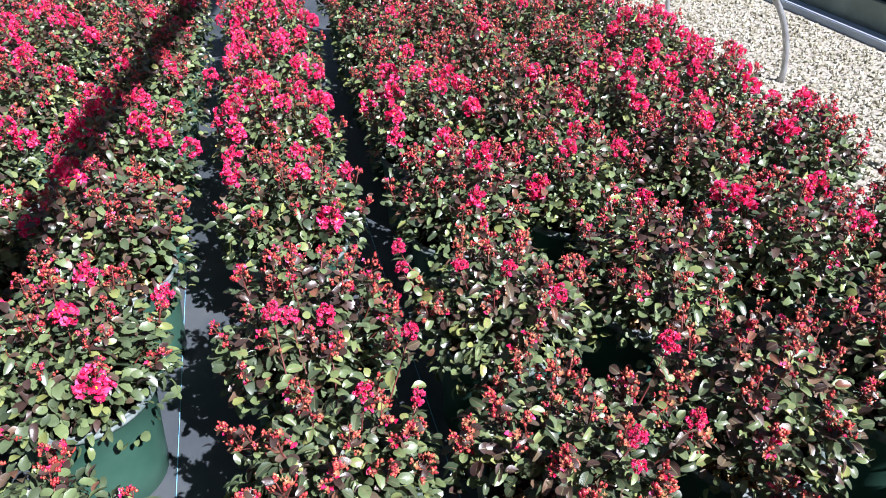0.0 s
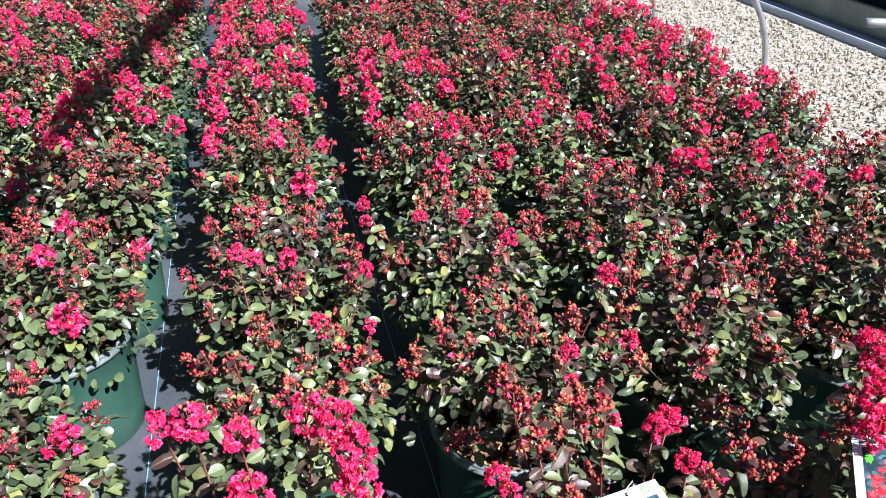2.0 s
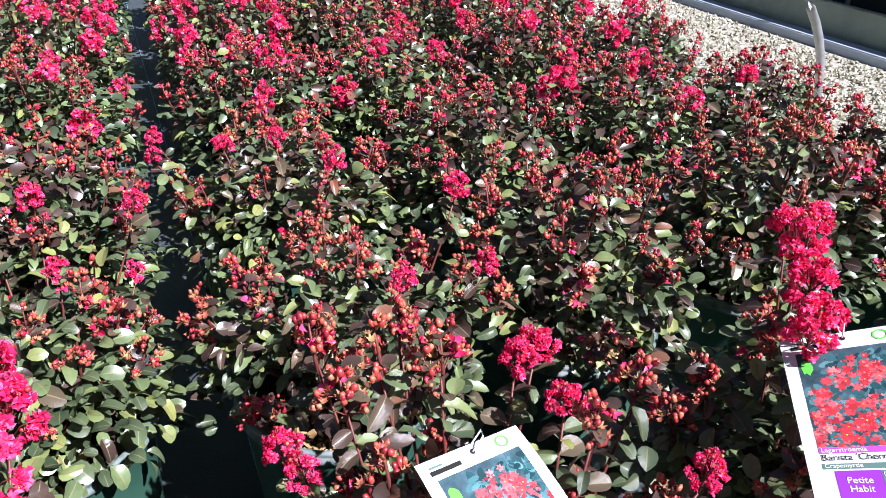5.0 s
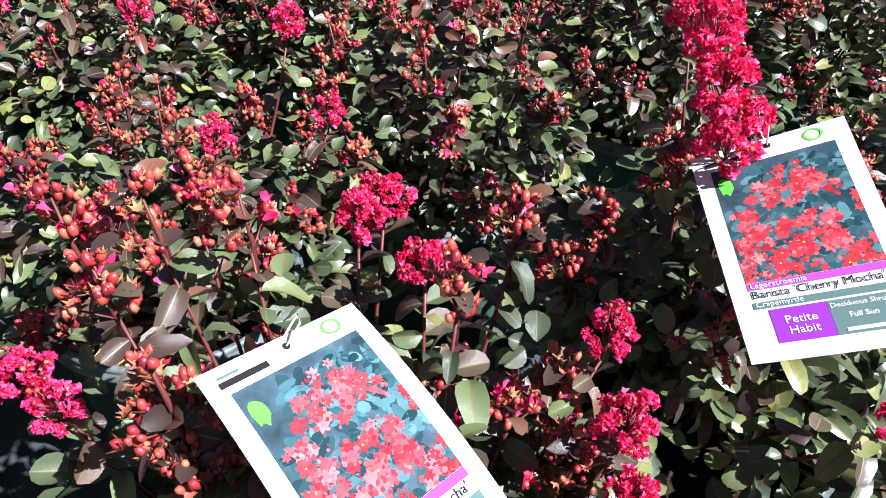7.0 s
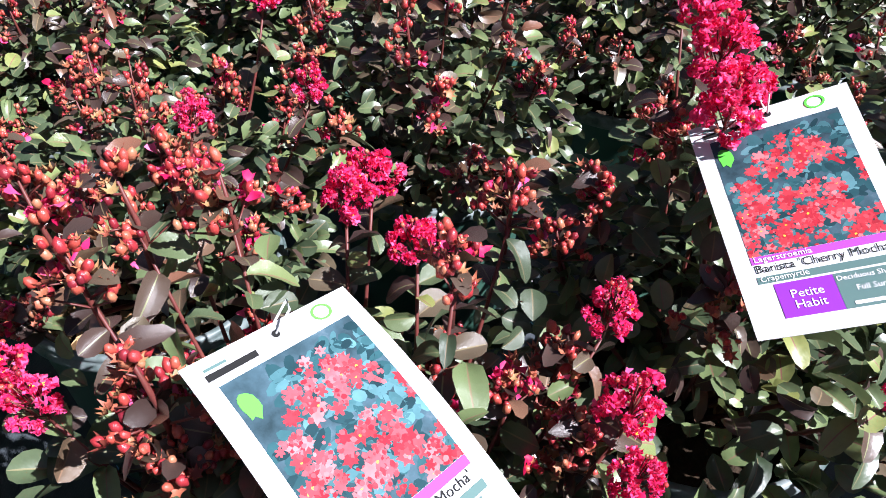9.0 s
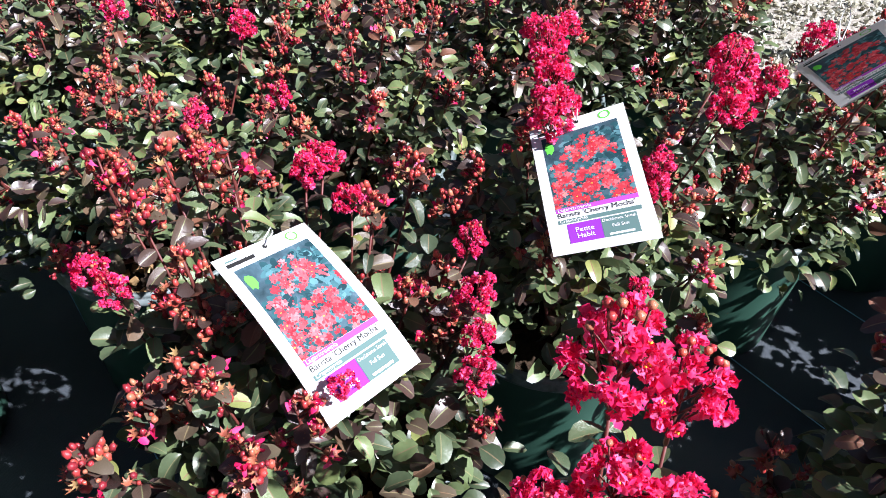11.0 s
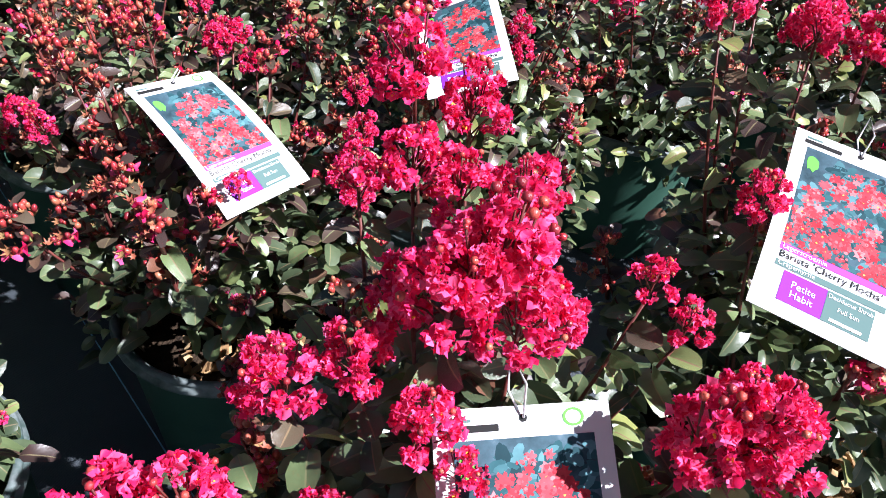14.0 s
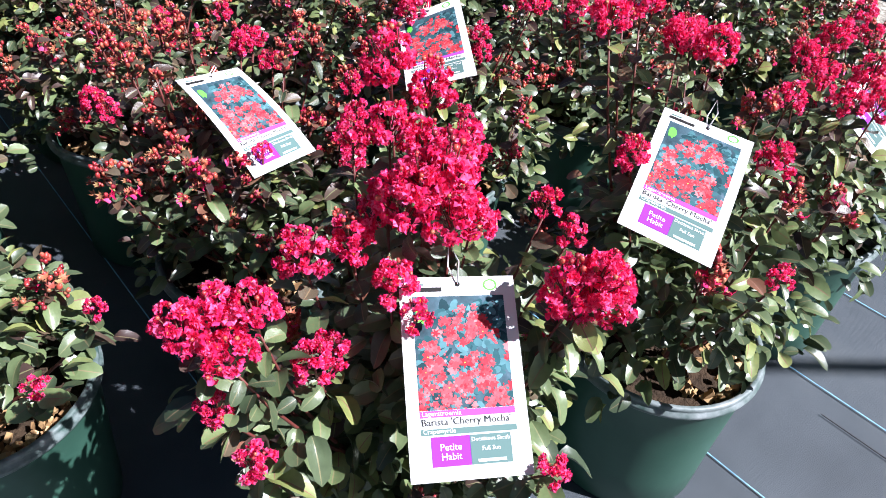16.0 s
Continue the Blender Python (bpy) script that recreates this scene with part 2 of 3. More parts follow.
ROWS_HI = ((0, 0.06), (0.12, 0.40), (0.32, 0.84), (0.56, 1.0), (0.77, 0.93), (0.93, 0.60), (1.0, 0.08))
ROWS_LO = ((0, 0.08), (0.28, 0.78), (0.62, 1.0), (0.9, 0.66), (1.0, 0.10))
BENDS = ((0.5, 0.2, 0.3, 0.33), (0.32, 0.5, -0.4, 0.37), (0.75, 0.15, 0.2, 0.33), (0.45, 0.75, 0.5, 0.34), (0.28, 0.25, -0.3, 0.39), (0.9, 0.9, 0.3, 0.31))
LEAVES_HI = [leaf_data(ROWS_HI, f, c, t, w, COLS_HI) for f, c, t, w in BENDS]
LEAVES_LO = [leaf_data(ROWS_LO, f, c, t, w) for f, c, t, w in BENDS]
LEAF_MESHES = {(k, g): mesh_from("leaf", d[0], d[1], [LEAF_GREEN if g == 0 else LEAF_BRONZE, LEAF_BRONZE, LEAF_VEIN], leaf_index(d, 0)) for k, d in enumerate(LEAVES_HI) for g in (0, 1)}


def leaf_pose(at, out, size, r, droop):
    """A leaf at a node, pointing along out and sinking by droop."""
    out = Vector(out).normalized()
    y = (out + Vector((0, 0, droop))).normalized()
    x = y.cross(Vector((0, 0, 1)))
    x = x.normalized() if x.length > 1e-3 else Vector((1, 0, 0))
    z = x.cross(y)
    m = Matrix((x, y, z)).transposed().to_4x4()
    m.translation = at
    return m @ Matrix.Rotation(r.gauss(0, 0.55), 4, "Y") @ Matrix.Scale(size, 4)


def petal_lo(r):
    """The same petal, with fewer faces."""
    vs = [(-0.07, 0.2, 0.05), (0.07, 0.2, 0.05)]
    for s, w in ((0.65, 0.5), (1.0, 0.5)):
        vs += [(c * w + r.uniform(-0.165, 0.13), s + r.uniform(-0.15, 0.15), 0.2 * s * s + r.uniform(-0.28, 0.28)) for c in (-1, 0, 1)]
    return np.array(vs), [(0, 1, 3, 2), (1, 4, 3), (2, 3, 6, 5), (3, 4, 7, 6)]


def petal_data(r):
    """A crinkled petal on a thin claw, about 1 long."""
    vs, fs = [], []
    for k, (s, w) in enumerate(((0.0, 0.06), (0.4, 0.16), (0.7, 0.5), (1.0, 0.5))):
        for c in (-1, -0.35, 0.35, 1):
            q = 0 if k < 2 else 1
            vs.append((c * w + q * r.uniform(-0.165, 0.13), s + q * r.uniform(-0.16, 0.14), 0.2 * s * s + q * r.uniform(-0.3, 0.3)))
    for k in range(3):
        for c in range(3):
            a = k * 4 + c
            fs.append((a, a + 1, a + 5, a + 4))
    return np.array(vs), fs


def floret(p, r, at, n, size, heart, low):
    base = frame_at(at, n, r.uniform(0, 6))
    for j in range(6):
        d = petal_lo(r) if low else petal_data(r)
        p.add(moved(d[0], base @ Matrix.Rotation(j * math.pi / 3 + r.uniform(-0.35, 0.35), 4, "Z") @ Matrix.Rotation(r.uniform(-0.1, 1.1), 4, "X") @ Matrix.Scale(size * r.uniform(0.8, 1.15), 4)), d[1], 0)
    if heart:
        for j in range(5):
            o = base @ Vector((r.uniform(-0.25, 0.25) * size, r.uniform(-0.25, 0.25) * size, size * r.uniform(0.3, 0.6)))
            p.add(BALL1[0] * size * 0.13 + np.array(o), BALL1[1], 2)


def blossom_mesh(seed, clumps, florets, buds, tall, size):
    """A loose truss of crinkled flowers in clumps, about 1 across, with buds between them; it grows up from its origin."""
    r = random.Random(seed)
    p = Pile()
    for k in range(clumps):
        g = (k + 0.5) / clumps
        a = k * 2.4 + r.uniform(-0.4, 0.4)
        el = math.asin(1 - 1.5 * g)
        n = Vector((math.cos(el) * math.cos(a), math.cos(el) * math.sin(a), math.sin(el)))
        rad = r.uniform(0.7, 1.15)
        c = Vector((n.x * 0.31 * rad, n.y * 0.31 * rad, 0.48 * tall + n.z * 0.38 * tall * rad))
        v, f = tube([(0, 0, max(0.05, c.z - 0.35)), c * 0.6 + Vector((0, 0, c.z * 0.25)), c], [0.015, 0.012, 0.012], 3)
        p.add(v, f, 3)
        for j in range(florets):
            d = Vector((r.gauss(0, 1), r.gauss(0, 1), r.gauss(0.2, 1))).normalized()
            d = (d + n * 0.8).normalized()
            floret(p, r, c + d * r.uniform(0.04, 0.13), d, size * r.uniform(0.8, 1.15), r.random() < 0.13, florets < 4)
    for k in range(buds):
        a, e = r.uniform(0, 6.28), r.uniform(-0.2, 1.4)
        n = Vector((math.cos(e) * math.cos(a), math.cos(e) * math.sin(a), math.sin(e)))
        c = Vector((n.x * 0.42, n.y * 0.42, 0.5 * tall + n.z * 0.5 * tall))
        p.add(BALL1[0] * r.uniform(0.03, 0.05) + np.array(c), BALL1[1], 1)
        v, f = tube([c * 0.5, c], [0.01, 0.012], 3)
        p.add(v, f, 3)
    v, f = tube([(0, 0, -0.05), (0, 0, 0.3 * tall), (0, 0, 0.7 * tall)], [0.03, 0.025, 0.012], 5)
    p.add(v, f, 3)
    return p.mesh("flower_truss", [PETAL, BUD, STAMEN, STEM])


def calyx_data():
    """A small cup whose rim opens into six pointed lobes."""
    vs = [(0, 0, -0.8)]
    vs += [(0.62 * math.cos(k * math.pi / 3), 0.62 * math.sin(k * math.pi / 3), -0.1) for k in range(6)]
    vs += [(1.25 * math.cos((k + 0.5) * math.pi / 3), 1.25 * math.sin((k + 0.5) * math.pi / 3), 0.75 + 0.15 * (k % 2)) for k in range(6)]
    vs += [(0, 0, 0.35)]
    fs = []
    for k in range(6):
        a, b, c = 1 + k, 1 + (k + 1) % 6, 7 + k
        fs += [(0, b, a), (a, b, c), (a, 13, b)]
    return np.array(vs), fs


def bud_mesh(seed, count, fine):
    """A cone-shaped spray of round flower buds on thin stalks, about 1 tall."""
    r = random.Random(seed)
    p = Pile()
    v, f = tube([(0, 0, -0.1), (0.03, 0, 0.4), (0, 0.02, 0.95)], [0.035, 0.028, 0.012], 5)
    p.add(v, f, 1)
    bv, bf = BALL1 if fine else OCTA
    bv = bv.copy()
    bv[:, :2] *= (1 - 0.6 * np.clip(bv[:, 2:], 0, 1) ** 2)           # a blunt point on top
    star = calyx_data()
    ribs = 1 + 0.10 * np.cos(6 * np.arctan2(bv[:, 1], bv[:, 0]))
    bv[:, 0] *= ribs
    bv[:, 1] *= ribs
    k = 0
    while k < count:
        h = r.uniform(0.12, 1.0)
        a = r.uniform(0, 6.28)
        reach = (0.34 * (1.12 - h) + 0.06) * r.uniform(0.6, 1.15)
        tip = Vector((math.cos(a) * reach, math.sin(a) * reach, h + reach * 0.5))
        v, f = tube([(0, 0, h), tip * 0.6 + Vector((0, 0, h * 0.4)), tip] if fine else [(0, 0, h), tip], [0.016, 0.013, 0.011], 3)
        p.add(v, f, 1)
        for j in range(r.choice((3, 4, 5, 6))):
            o = tip + Vector((r.uniform(-0.075, 0.075), r.uniform(-0.075, 0.075), r.uniform(-0.06, 0.1)))
            d = r.uniform(0.030, 0.060) if fine else r.uniform(0.038, 0.068)
            way = Vector((o.x, o.y, 0.25 + (o.z - h))).normalized() + Vector((r.uniform(-0.5, 0.5), r.uniform(-0.5, 0.5), 0.4))
            if fine and r.random() < 0.3:
                p.add(moved(star[0] * d * 1.25, frame_at(o, way, r.uniform(0, 6))), star[1], 4)
            else:
                p.add(moved(bv * np.array((d, d, d * 1.45)), frame_at(o, way, r.uniform(0, 6))), bf, 0)
            k += 1
            if r.random() < (0.05 if fine else 0.04):
                for q in range(3):
                    e = petal_data(r)
                    p.add(moved(e[0], frame_at(o, (r.uniform(-1, 1), r.uniform(-1, 1), 0.7), r.uniform(0, 6)) @ Matrix.Scale(0.13, 4)), e[1], 2)
        if r.random() < 0.5:
            d = LEAVES_LO[r.randrange(6)]
            p.add(moved(d[0], leaf_pose(Vector((0, 0, h)), (math.cos(a + 1), math.sin(a + 1), 0.5), 0.3, r, 0.2)), d[1], 3)
    return p.mesh("bud_spray", [BUD, STEM, PETAL, LEAF_BRONZE, CALYX])


BLOOM_BIG = [blossom_mesh(20 + k, 12, 8, 7, t, 0.092) for k, t in enumerate((1.0, 1.25, 0.8, 1.1))]
BLOOM_HI = [blossom_mesh(30 + k, 7, 6, 7, t, 0.125) for k, t in enumerate((1.0, 1.3, 0.8, 1.1))]
BLOOM_LO = [blossom_mesh(40 + k, 10, 3, 6, t, 0.14) for k, t in enumerate((1.0, 1.3, 0.8, 1.15))]
BUDS_HI = [bud_mesh(60 + k, 48 + 4 * k, True) for k in range(5)]
BUDS_LO = [bud_mesh(80 + k, 26 + 2 * k, False) for k in range(5)]
BUDS_MID = [bud_mesh(70 + k, 36 + 3 * k, True) for k in range(5)]


# ---- pot ----
def pot_meshes():
    wall = lathe([(0.0, -0.036), (0.108, -0.036), (0.115, -0.040), (0.1195, -0.034), (0.1225, 0.03), (0.129, 0.13), (0.1345, 0.203), (0.1365, 0.206), (0.1365, 0.215),
                  (0.129, 0.215), (0.126, 0.17), (0.122, 0.15)], 44)
    rim = lathe([(0.1372, 0.206), (0.1425, 0.206), (0.1440, 0.209), (0.1440, 0.2135), (0.1405, 0.2155), (0.1402, 0.219), (0.1412, 0.2215), (0.1395, 0.2245), (0.1345, 0.2245), (0.1325, 0.222), (0.131, 0.2)], 56)
    soil = Pile()
    r = random.Random(5)
    v, f = lathe([(0.0, 0.187), (0.03, 0.192), (0.07, 0.186), (0.1, 0.183), (0.1255, 0.178)], 28)
    v[:, 2] += np.array([r.uniform(-0.003, 0.003) for _ in v])
    soil.add(v, f)
    chips = []
    for s in range(3):
        r, c = random.Random(90 + s), Pile()
        cx, cy = r.uniform(-0.02, 0.02), -0.055 + r.uniform(-0.02, 0.02)
        for _ in range(110):
            a, d = r.uniform(0, 6.28), 0.062 * math.sqrt(r.random())
            x, y = cx + d * 1.3 * math.cos(a), cy + d * math.sin(a)
            k = min(1, 0.118 / max(1e-6, math.hypot(x, y)))
            v, f = box(-0.5, 0.5, -0.5, 0.5, -0.5, 0.5)
            v = v * (1 + 0.5 * np.array([[r.uniform(-0.6, 0.6) for _ in range(3)] for _ in v]))
            m = Matrix.LocRotScale((x * k, y * k, 0.19 + r.uniform(0, 0.012)), Euler([r.uniform(0, 6) for _ in range(3)]), (r.uniform(0.007, 0.017), r.uniform(0.005, 0.011), r.uniform(0.003, 0.007)))
            c.add(moved(v, m), f)
        chips.append(c.mesh("bark_mulch", [CHIP], False))
    return mesh_from("pot", *wall, [POT]), mesh_from("rim", *rim, [RIM]), soil.mesh("soil", [SOIL]), chips


POT_ME, RIM_ME, SOIL_ME, CHIP_MES = pot_meshes()


# ---- plant ----
KEEP_CLEAR = []                                          # middles and facings of the tags, which stand free of twigs


def covers_tag(p, margin=0.0):
    """Whether p lies on a tag or shortly before its face."""
    for c, n in KEEP_CLEAR:
        d = p - c
        h = d.dot(n)
        if -0.004 - margin < h < 0.10 and (d - n * h).length < 0.086 + margin:
            return True
    return False


def crape_myrtle(x, y, height, seed, blooms=(), sprays=14, extra=2, spread=0.21, near=False, mulch=False, bronze=0.5, label="", fill=540, loose=0, sprigs=(), bare=None, leaf=1.0, group="potted shrubs on the ground cloth"):
    """A potted shrub. blooms: places (x, y, z, size) of flower trusses in the world; sprays and extra: random bud sprays and small trusses."""
    r = random.Random(seed)
    root = tagged(new("potted_crape_myrtle"), label, "potted shrub", group)
    root.location = (x, y, 0.005)
    pot = child("pot", POT_ME, root, "green plastic nursery pot")
    child("rim", RIM_ME, pot, "scuffed grey pot rim")
    child("soil", SOIL_ME, root, "dark potting soil")
    if mulch:
        tagged(child("bark_mulch", CHIP_MES[seed % 3], root, "tan bark mulch", pose(0, 0, 0, 0, 0, (mulch if mulch is not True else 0))), kind="stuff")
    tips = [(Vector((bx - x, by - y, bz)), "bloom", s) for bx, by, bz, s in blooms]
    tips += [(Vector((bx - x, by - y, bz)), "buds", s) for bx, by, bz, s in sprigs]
    n = max(4, sprays + extra)
    for k in range(n):
        a, d = k * 2.4 + r.uniform(-0.4, 0.4), spread * math.sqrt((k + 0.5) / n) * r.uniform(0.85, 1.1)
        h = 0.2 + (height - 0.25) * (1 - 0.5 * (d / spread) ** 2) * r.uniform(0.86, 1.05)
        kind = "bloom" if k % max(1, n // max(1, extra)) == 1 and extra else "buds"
        tip = Vector((d * math.cos(a), d * math.sin(a), h))
        if not covers_tag(tip + Vector((x, y, 0.02)), 0.02) and not covers_tag(tip * 0.9 + Vector((x, y, 0.03)), 0.02):
            tips.append((tip, kind, r.uniform(0.036, 0.054) * (1.35 if kind == "bloom" else 1)))
    foliage = Pile()

    def open_side(p):
        """Low places on the side where the soil lies bare."""
        return bare is not None and p.z < 0.30 and math.cos(math.atan2(p.y, p.x) - radians(bare)) > 0.6 and math.hypot(p.x, p.y) > 0.05

    data = LEAVES_HI if near else LEAVES_LO
    singles = []
    for k, (tip, kind, size) in enumerate(tips):
        base = Vector((tip.x * 0.14 + r.uniform(-0.02, 0.02), tip.y * 0.14 + r.uniform(-0.02, 0.02), 0.18))
        low = tip.copy()
        if kind == "bloom":
            low.z -= size * 0.45
        mid = base.lerp(low, 0.5) + Vector((tip.x * 0.2, tip.y * 0.2, 0.015))
        pts = [base.lerp(mid, t).lerp(mid.lerp(low, t), t) for t in (0, 0.2, 0.4, 0.6, 0.8, 1)]
        v, f = tube(pts, [0.003, 0.0026, 0.0021, 0.0017, 0.0014, 0.0011], 6 if near else 4)
        child("stem", mesh_from("stem", v, f, [STEM]), root)
        d = (pts[-1] - pts[-2]).normalized()
        lean = Vector((d.x * 0.5, d.y * 0.5, 1)).normalized()
        if kind == "bloom":
            me = ((BLOOM_BIG if size > 0.034 else BLOOM_HI) if near else BLOOM_LO)[r.randrange(4)]
            child("flower_truss", me, root, "crinkled cherry-red flowers", frame_at(low, lean, r.uniform(0, 6)) @ Matrix.Scale(size, 4))
        else:
            me = ((BUDS_HI if loose >= 130 else BUDS_MID) if near else BUDS_LO)[r.randrange(5)]
            child("bud_spray", me, root, "", frame_at(low - lean * 0.02, lean, r.uniform(0, 6)) @ Matrix.Scale(size * (1.35 if near else 1.25), 4))
        length = sum((pts[j + 1] - pts[j]).length for j in range(5))
        nodes = int(length * 0.82 / 0.016)
        for j in range(nodes):
            t = 0.16 + 0.82 * (j + r.uniform(0.2, 0.8)) / nodes
            q = t * 5
            at = pts[min(4, int(q))].lerp(pts[min(4, int(q)) + 1], q - min(4, int(q)))
            a = j * 1.57 + r.uniform(-0.5, 0.5)
            top = max(0.0, (at.z - 0.3) / max(0.05, height - 0.3))
            for side in (0, math.pi):
                if r.random() < 0.06:
                    continue
                out = Vector((math.cos(a + side), math.sin(a + side), 0))
                at2 = at
                if t < 0.8 and r.random() < 0.65:
                    at2 = at + out * r.uniform(0.015, 0.06) + Vector((0, 0, r.uniform(0, 0.03)))
                if math.hypot(at2.x, at2.y) > 0.12 + 0.9 * max(0.0, at2.z - 0.2):
                    continue
                if open_side(at2):
                    continue
                if covers_tag(at2 + out * 0.02 + Vector((x, y, 0))):
                    continue
                size_l = leaf * r.uniform(0.018, 0.034) * (1.0 - 0.2 * top)
                w = Vector((tip.x, tip.y, 0)) * 2.2
                m = leaf_pose(at2, out + w, size_l, r, r.uniform(0.05, 0.75) - 0.4 * top * r.random())
                kind_l = 1 if r.random() < bronze * (0.25 + 1.1 * top) else 0
                shape = r.randrange(6)
                if near and loose and at2.z > 0.27:
                    singles.append((at2.z, shape, kind_l, m))
                else:
                    foliage.add(moved(data[shape][0], m), data[shape][1], leaf_index(data[shape], kind_l))
    for k in range(int(fill * 1.7)):
        a, q = r.uniform(0, 6.28), math.sqrt(r.random())
        d = spread * 0.92 * q
        dome = 0.2 + (height - 0.25) * (1 - 0.55 * q * q)
        low = 0.215 if d < 0.152 else 0.165
        zz = low + (dome - low) * r.random() ** 0.8
        d = min(d, spread * (0.85 + 0.15 * min(1.0, max(0.0, zz - 0.2) / 0.08)))
        at = Vector((d * math.cos(a), d * math.sin(a), zz))
        if open_side(at):
            continue
        if covers_tag(at + Vector((x, y, 0))):
            continue
        top = max(0.0, (at.z - 0.3) / max(0.05, height - 0.3))
        out = Vector((math.cos(a) * q + r.uniform(-0.7, 0.7), math.sin(a) * q + r.uniform(-0.7, 0.7), 0))
        m = leaf_pose(at, out, leaf * r.uniform(0.016, 0.030) * (1 - 0.15 * top), r, r.gauss(0.35, 0.65))
        kind_l, shape = (1 if r.random() < bronze * (0.25 + 1.1 * top) else 0), r.randrange(6)
        if near and loose and k % 3 == 0:
            singles.append((at.z, shape, kind_l, m))
        else:
            foliage.add(moved(data[shape][0], m), data[shape][1], leaf_index(data[shape], kind_l))
    singles.sort(key=lambda s: -s[0])
    for k, (_, shape, kind_l, m) in enumerate(singles):
        if k < loose:
            child("leaf", LEAF_MESHES[shape, kind_l], root, "", m)
        else:
            foliage.add(moved(data[shape][0], m), data[shape][1], leaf_index(data[shape], kind_l))
    tagged(child("foliage", foliage.mesh("foliage", [LEAF_GREEN, LEAF_BRONZE, LEAF_VEIN]), root, "glossy green and bronze leaves"), kind="stuff")
    return root


# ---- ground ----
def slab(name, u0, u1, v0, v1, z0, z1, mat, label, bev=0.0):
    v, f = box(v0, v1, u0, u1, z0, z1, bev)
    v = np.array([tuple(uv(b, a, c)) for a, b, c in v])
    return tagged(new(name, mesh_from(name, v, f, [mat], None, False)), label, "", "", "structure")


def ground_sheet(name, size, z, mat, label):
    v = [(-size, -size, z), (size, -size, z), (size, size, z), (-size, size, z)]
    return tagged(new(name, mesh_from(name, v, [(0, 1, 2, 3)], [mat], None, False)), label, "", "", "structure")


ground_sheet("ground", 600, GROUND - 0.012, GRAVEL_GROUND, "pale crushed stone ground reaching into the distance")


def cloth():
    """The woven cloth, with slight waves."""
    nu, nv = 90, 60
    vs, fs = [], []
    for a in range(nu + 1):
        for b in range(nv + 1):
            u, v = -2.5 + 11.0 * a / nu, -3.2 + 5.5 * b / nv
            z = 0.002 * noise.noise((u * 1.6, v * 2.3, 0)) + 0.0015
            vs.append(tuple(uv(u, v, z)))
    for a in range(nu):
        for b in range(nv):
            k = a * (nv + 1) + b
            fs.append((k, k + 1, k + nv + 2, k + nv + 1))
    ob = tagged(new("ground_cloth", mesh_from("ground_cloth", vs, fs, [FABRIC])), "black woven ground cloth with pale blue marking threads", "", "", "structure")
    for k in range(-11, 8):
        v0 = 0.55 + 0.29 * k
        if not -3.1 < v0 < 2.1:
            continue
        v, f = box(v0 - 0.0009, v0 + 0.0009, -2.5, 8.4, 0.0045, 0.0055)
        child("stripe", mesh_from("stripe", np.array([tuple(uv(b, a, c)) for a, b, c in v]), f, [STRIPE], None, False), ob)
    v, f = box(1.3605, 1.362, -2.5, -0.27, 0.0045, 0.0055)
    child("seam", mesh_from("seam", np.array([tuple(uv(b, a, c)) for a, b, c in v]), f, [INK_BLACK], None, False), ob, "dark lap of the cloth")
    return ob


cloth()


def gravel():
    r = random.Random(3)
    p = Pile()
    for _ in range(15000):
        u, v = r.uniform(0.8, 7.5), 2.27 + 1.4 * r.random()
        s = r.uniform(0.006, 0.015)
        m = Matrix.LocRotScale(uv(u, v, -0.008 + s * 0.3), Euler([r.uniform(0, 6) for _ in range(3)]), (s, s * r.uniform(0.6, 1), s * r.uniform(0.4, 0.8)))
        p.add(moved(OCTA[0] + 0.3 * np.array([[r.uniform(-1, 1) for _ in range(3)] for _ in OCTA[0]]), m), OCTA[1])
    return tagged(new("gravel", p.mesh("gravel", [PEBBLE], False)), "pale tan and grey crushed stone beside the cloth", "gravel", "", "stuff")


gravel()


# ---- building edge, pipes and overhead rail ----
slab("curb", -4, 14, 3.72, 3.82, -0.02, 0.035, CURB_PALE, "pale blue-white curb at the foot of the greenhouse", 0.006)
slab("trim", -4, 14, 3.83, 3.87, -0.02, 0.19, SILL_GREY, "grey green base board of the greenhouse", 0.005)
# Added sheet in place of the dark interior; it also shades the gravel's edge.
slab("wall_greenhouse", -4, 14, 3.96, 4.06, -0.02, 0.52, INTERIOR_SHADE, "near-black sheet for the shaded inside of the greenhouse")
for k in range(6):
    v, f = tube([uv(1.0 + 1.75 * k, 3.91, -0.02), uv(1.0 + 1.75 * k, 3.91, 0.5)], [0.012, 0.012], 10)
    tagged(new("greenhouse_post", mesh_from("greenhouse_post", v, f, [GREY_METAL])), "grey metal post along the greenhouse side", "post", "greenhouse posts")


def bent_pipe(u, v):
    pts = [uv(u, v + 0.02 - 0.6 * (1 - math.cos(t * 1.55)), -0.02 + 0.62 * math.sin(t * 1.55)) for t in [k / 14 for k in range(15)]]
    vs, fs = tube(pts, [0.015] * 15, 12)
    return tagged(new("bent_pipe", mesh_from("bent_pipe", vs, fs, [GREY_METAL])), "bowed grey pipe standing in the gravel", "pipe", "bowed pipes")


for k in range(-2, 3):
    bent_pipe(3.07 + 1.15 * k, 2.81)


def lifted(x, y, z, h):
    """The place at height h that throws its shadow on (x, y, z)."""
    k = (h - z) / math.tan(SUN_EL)
    return Vector((x + SUN_AZ.x * k, y + SUN_AZ.y * k, h))


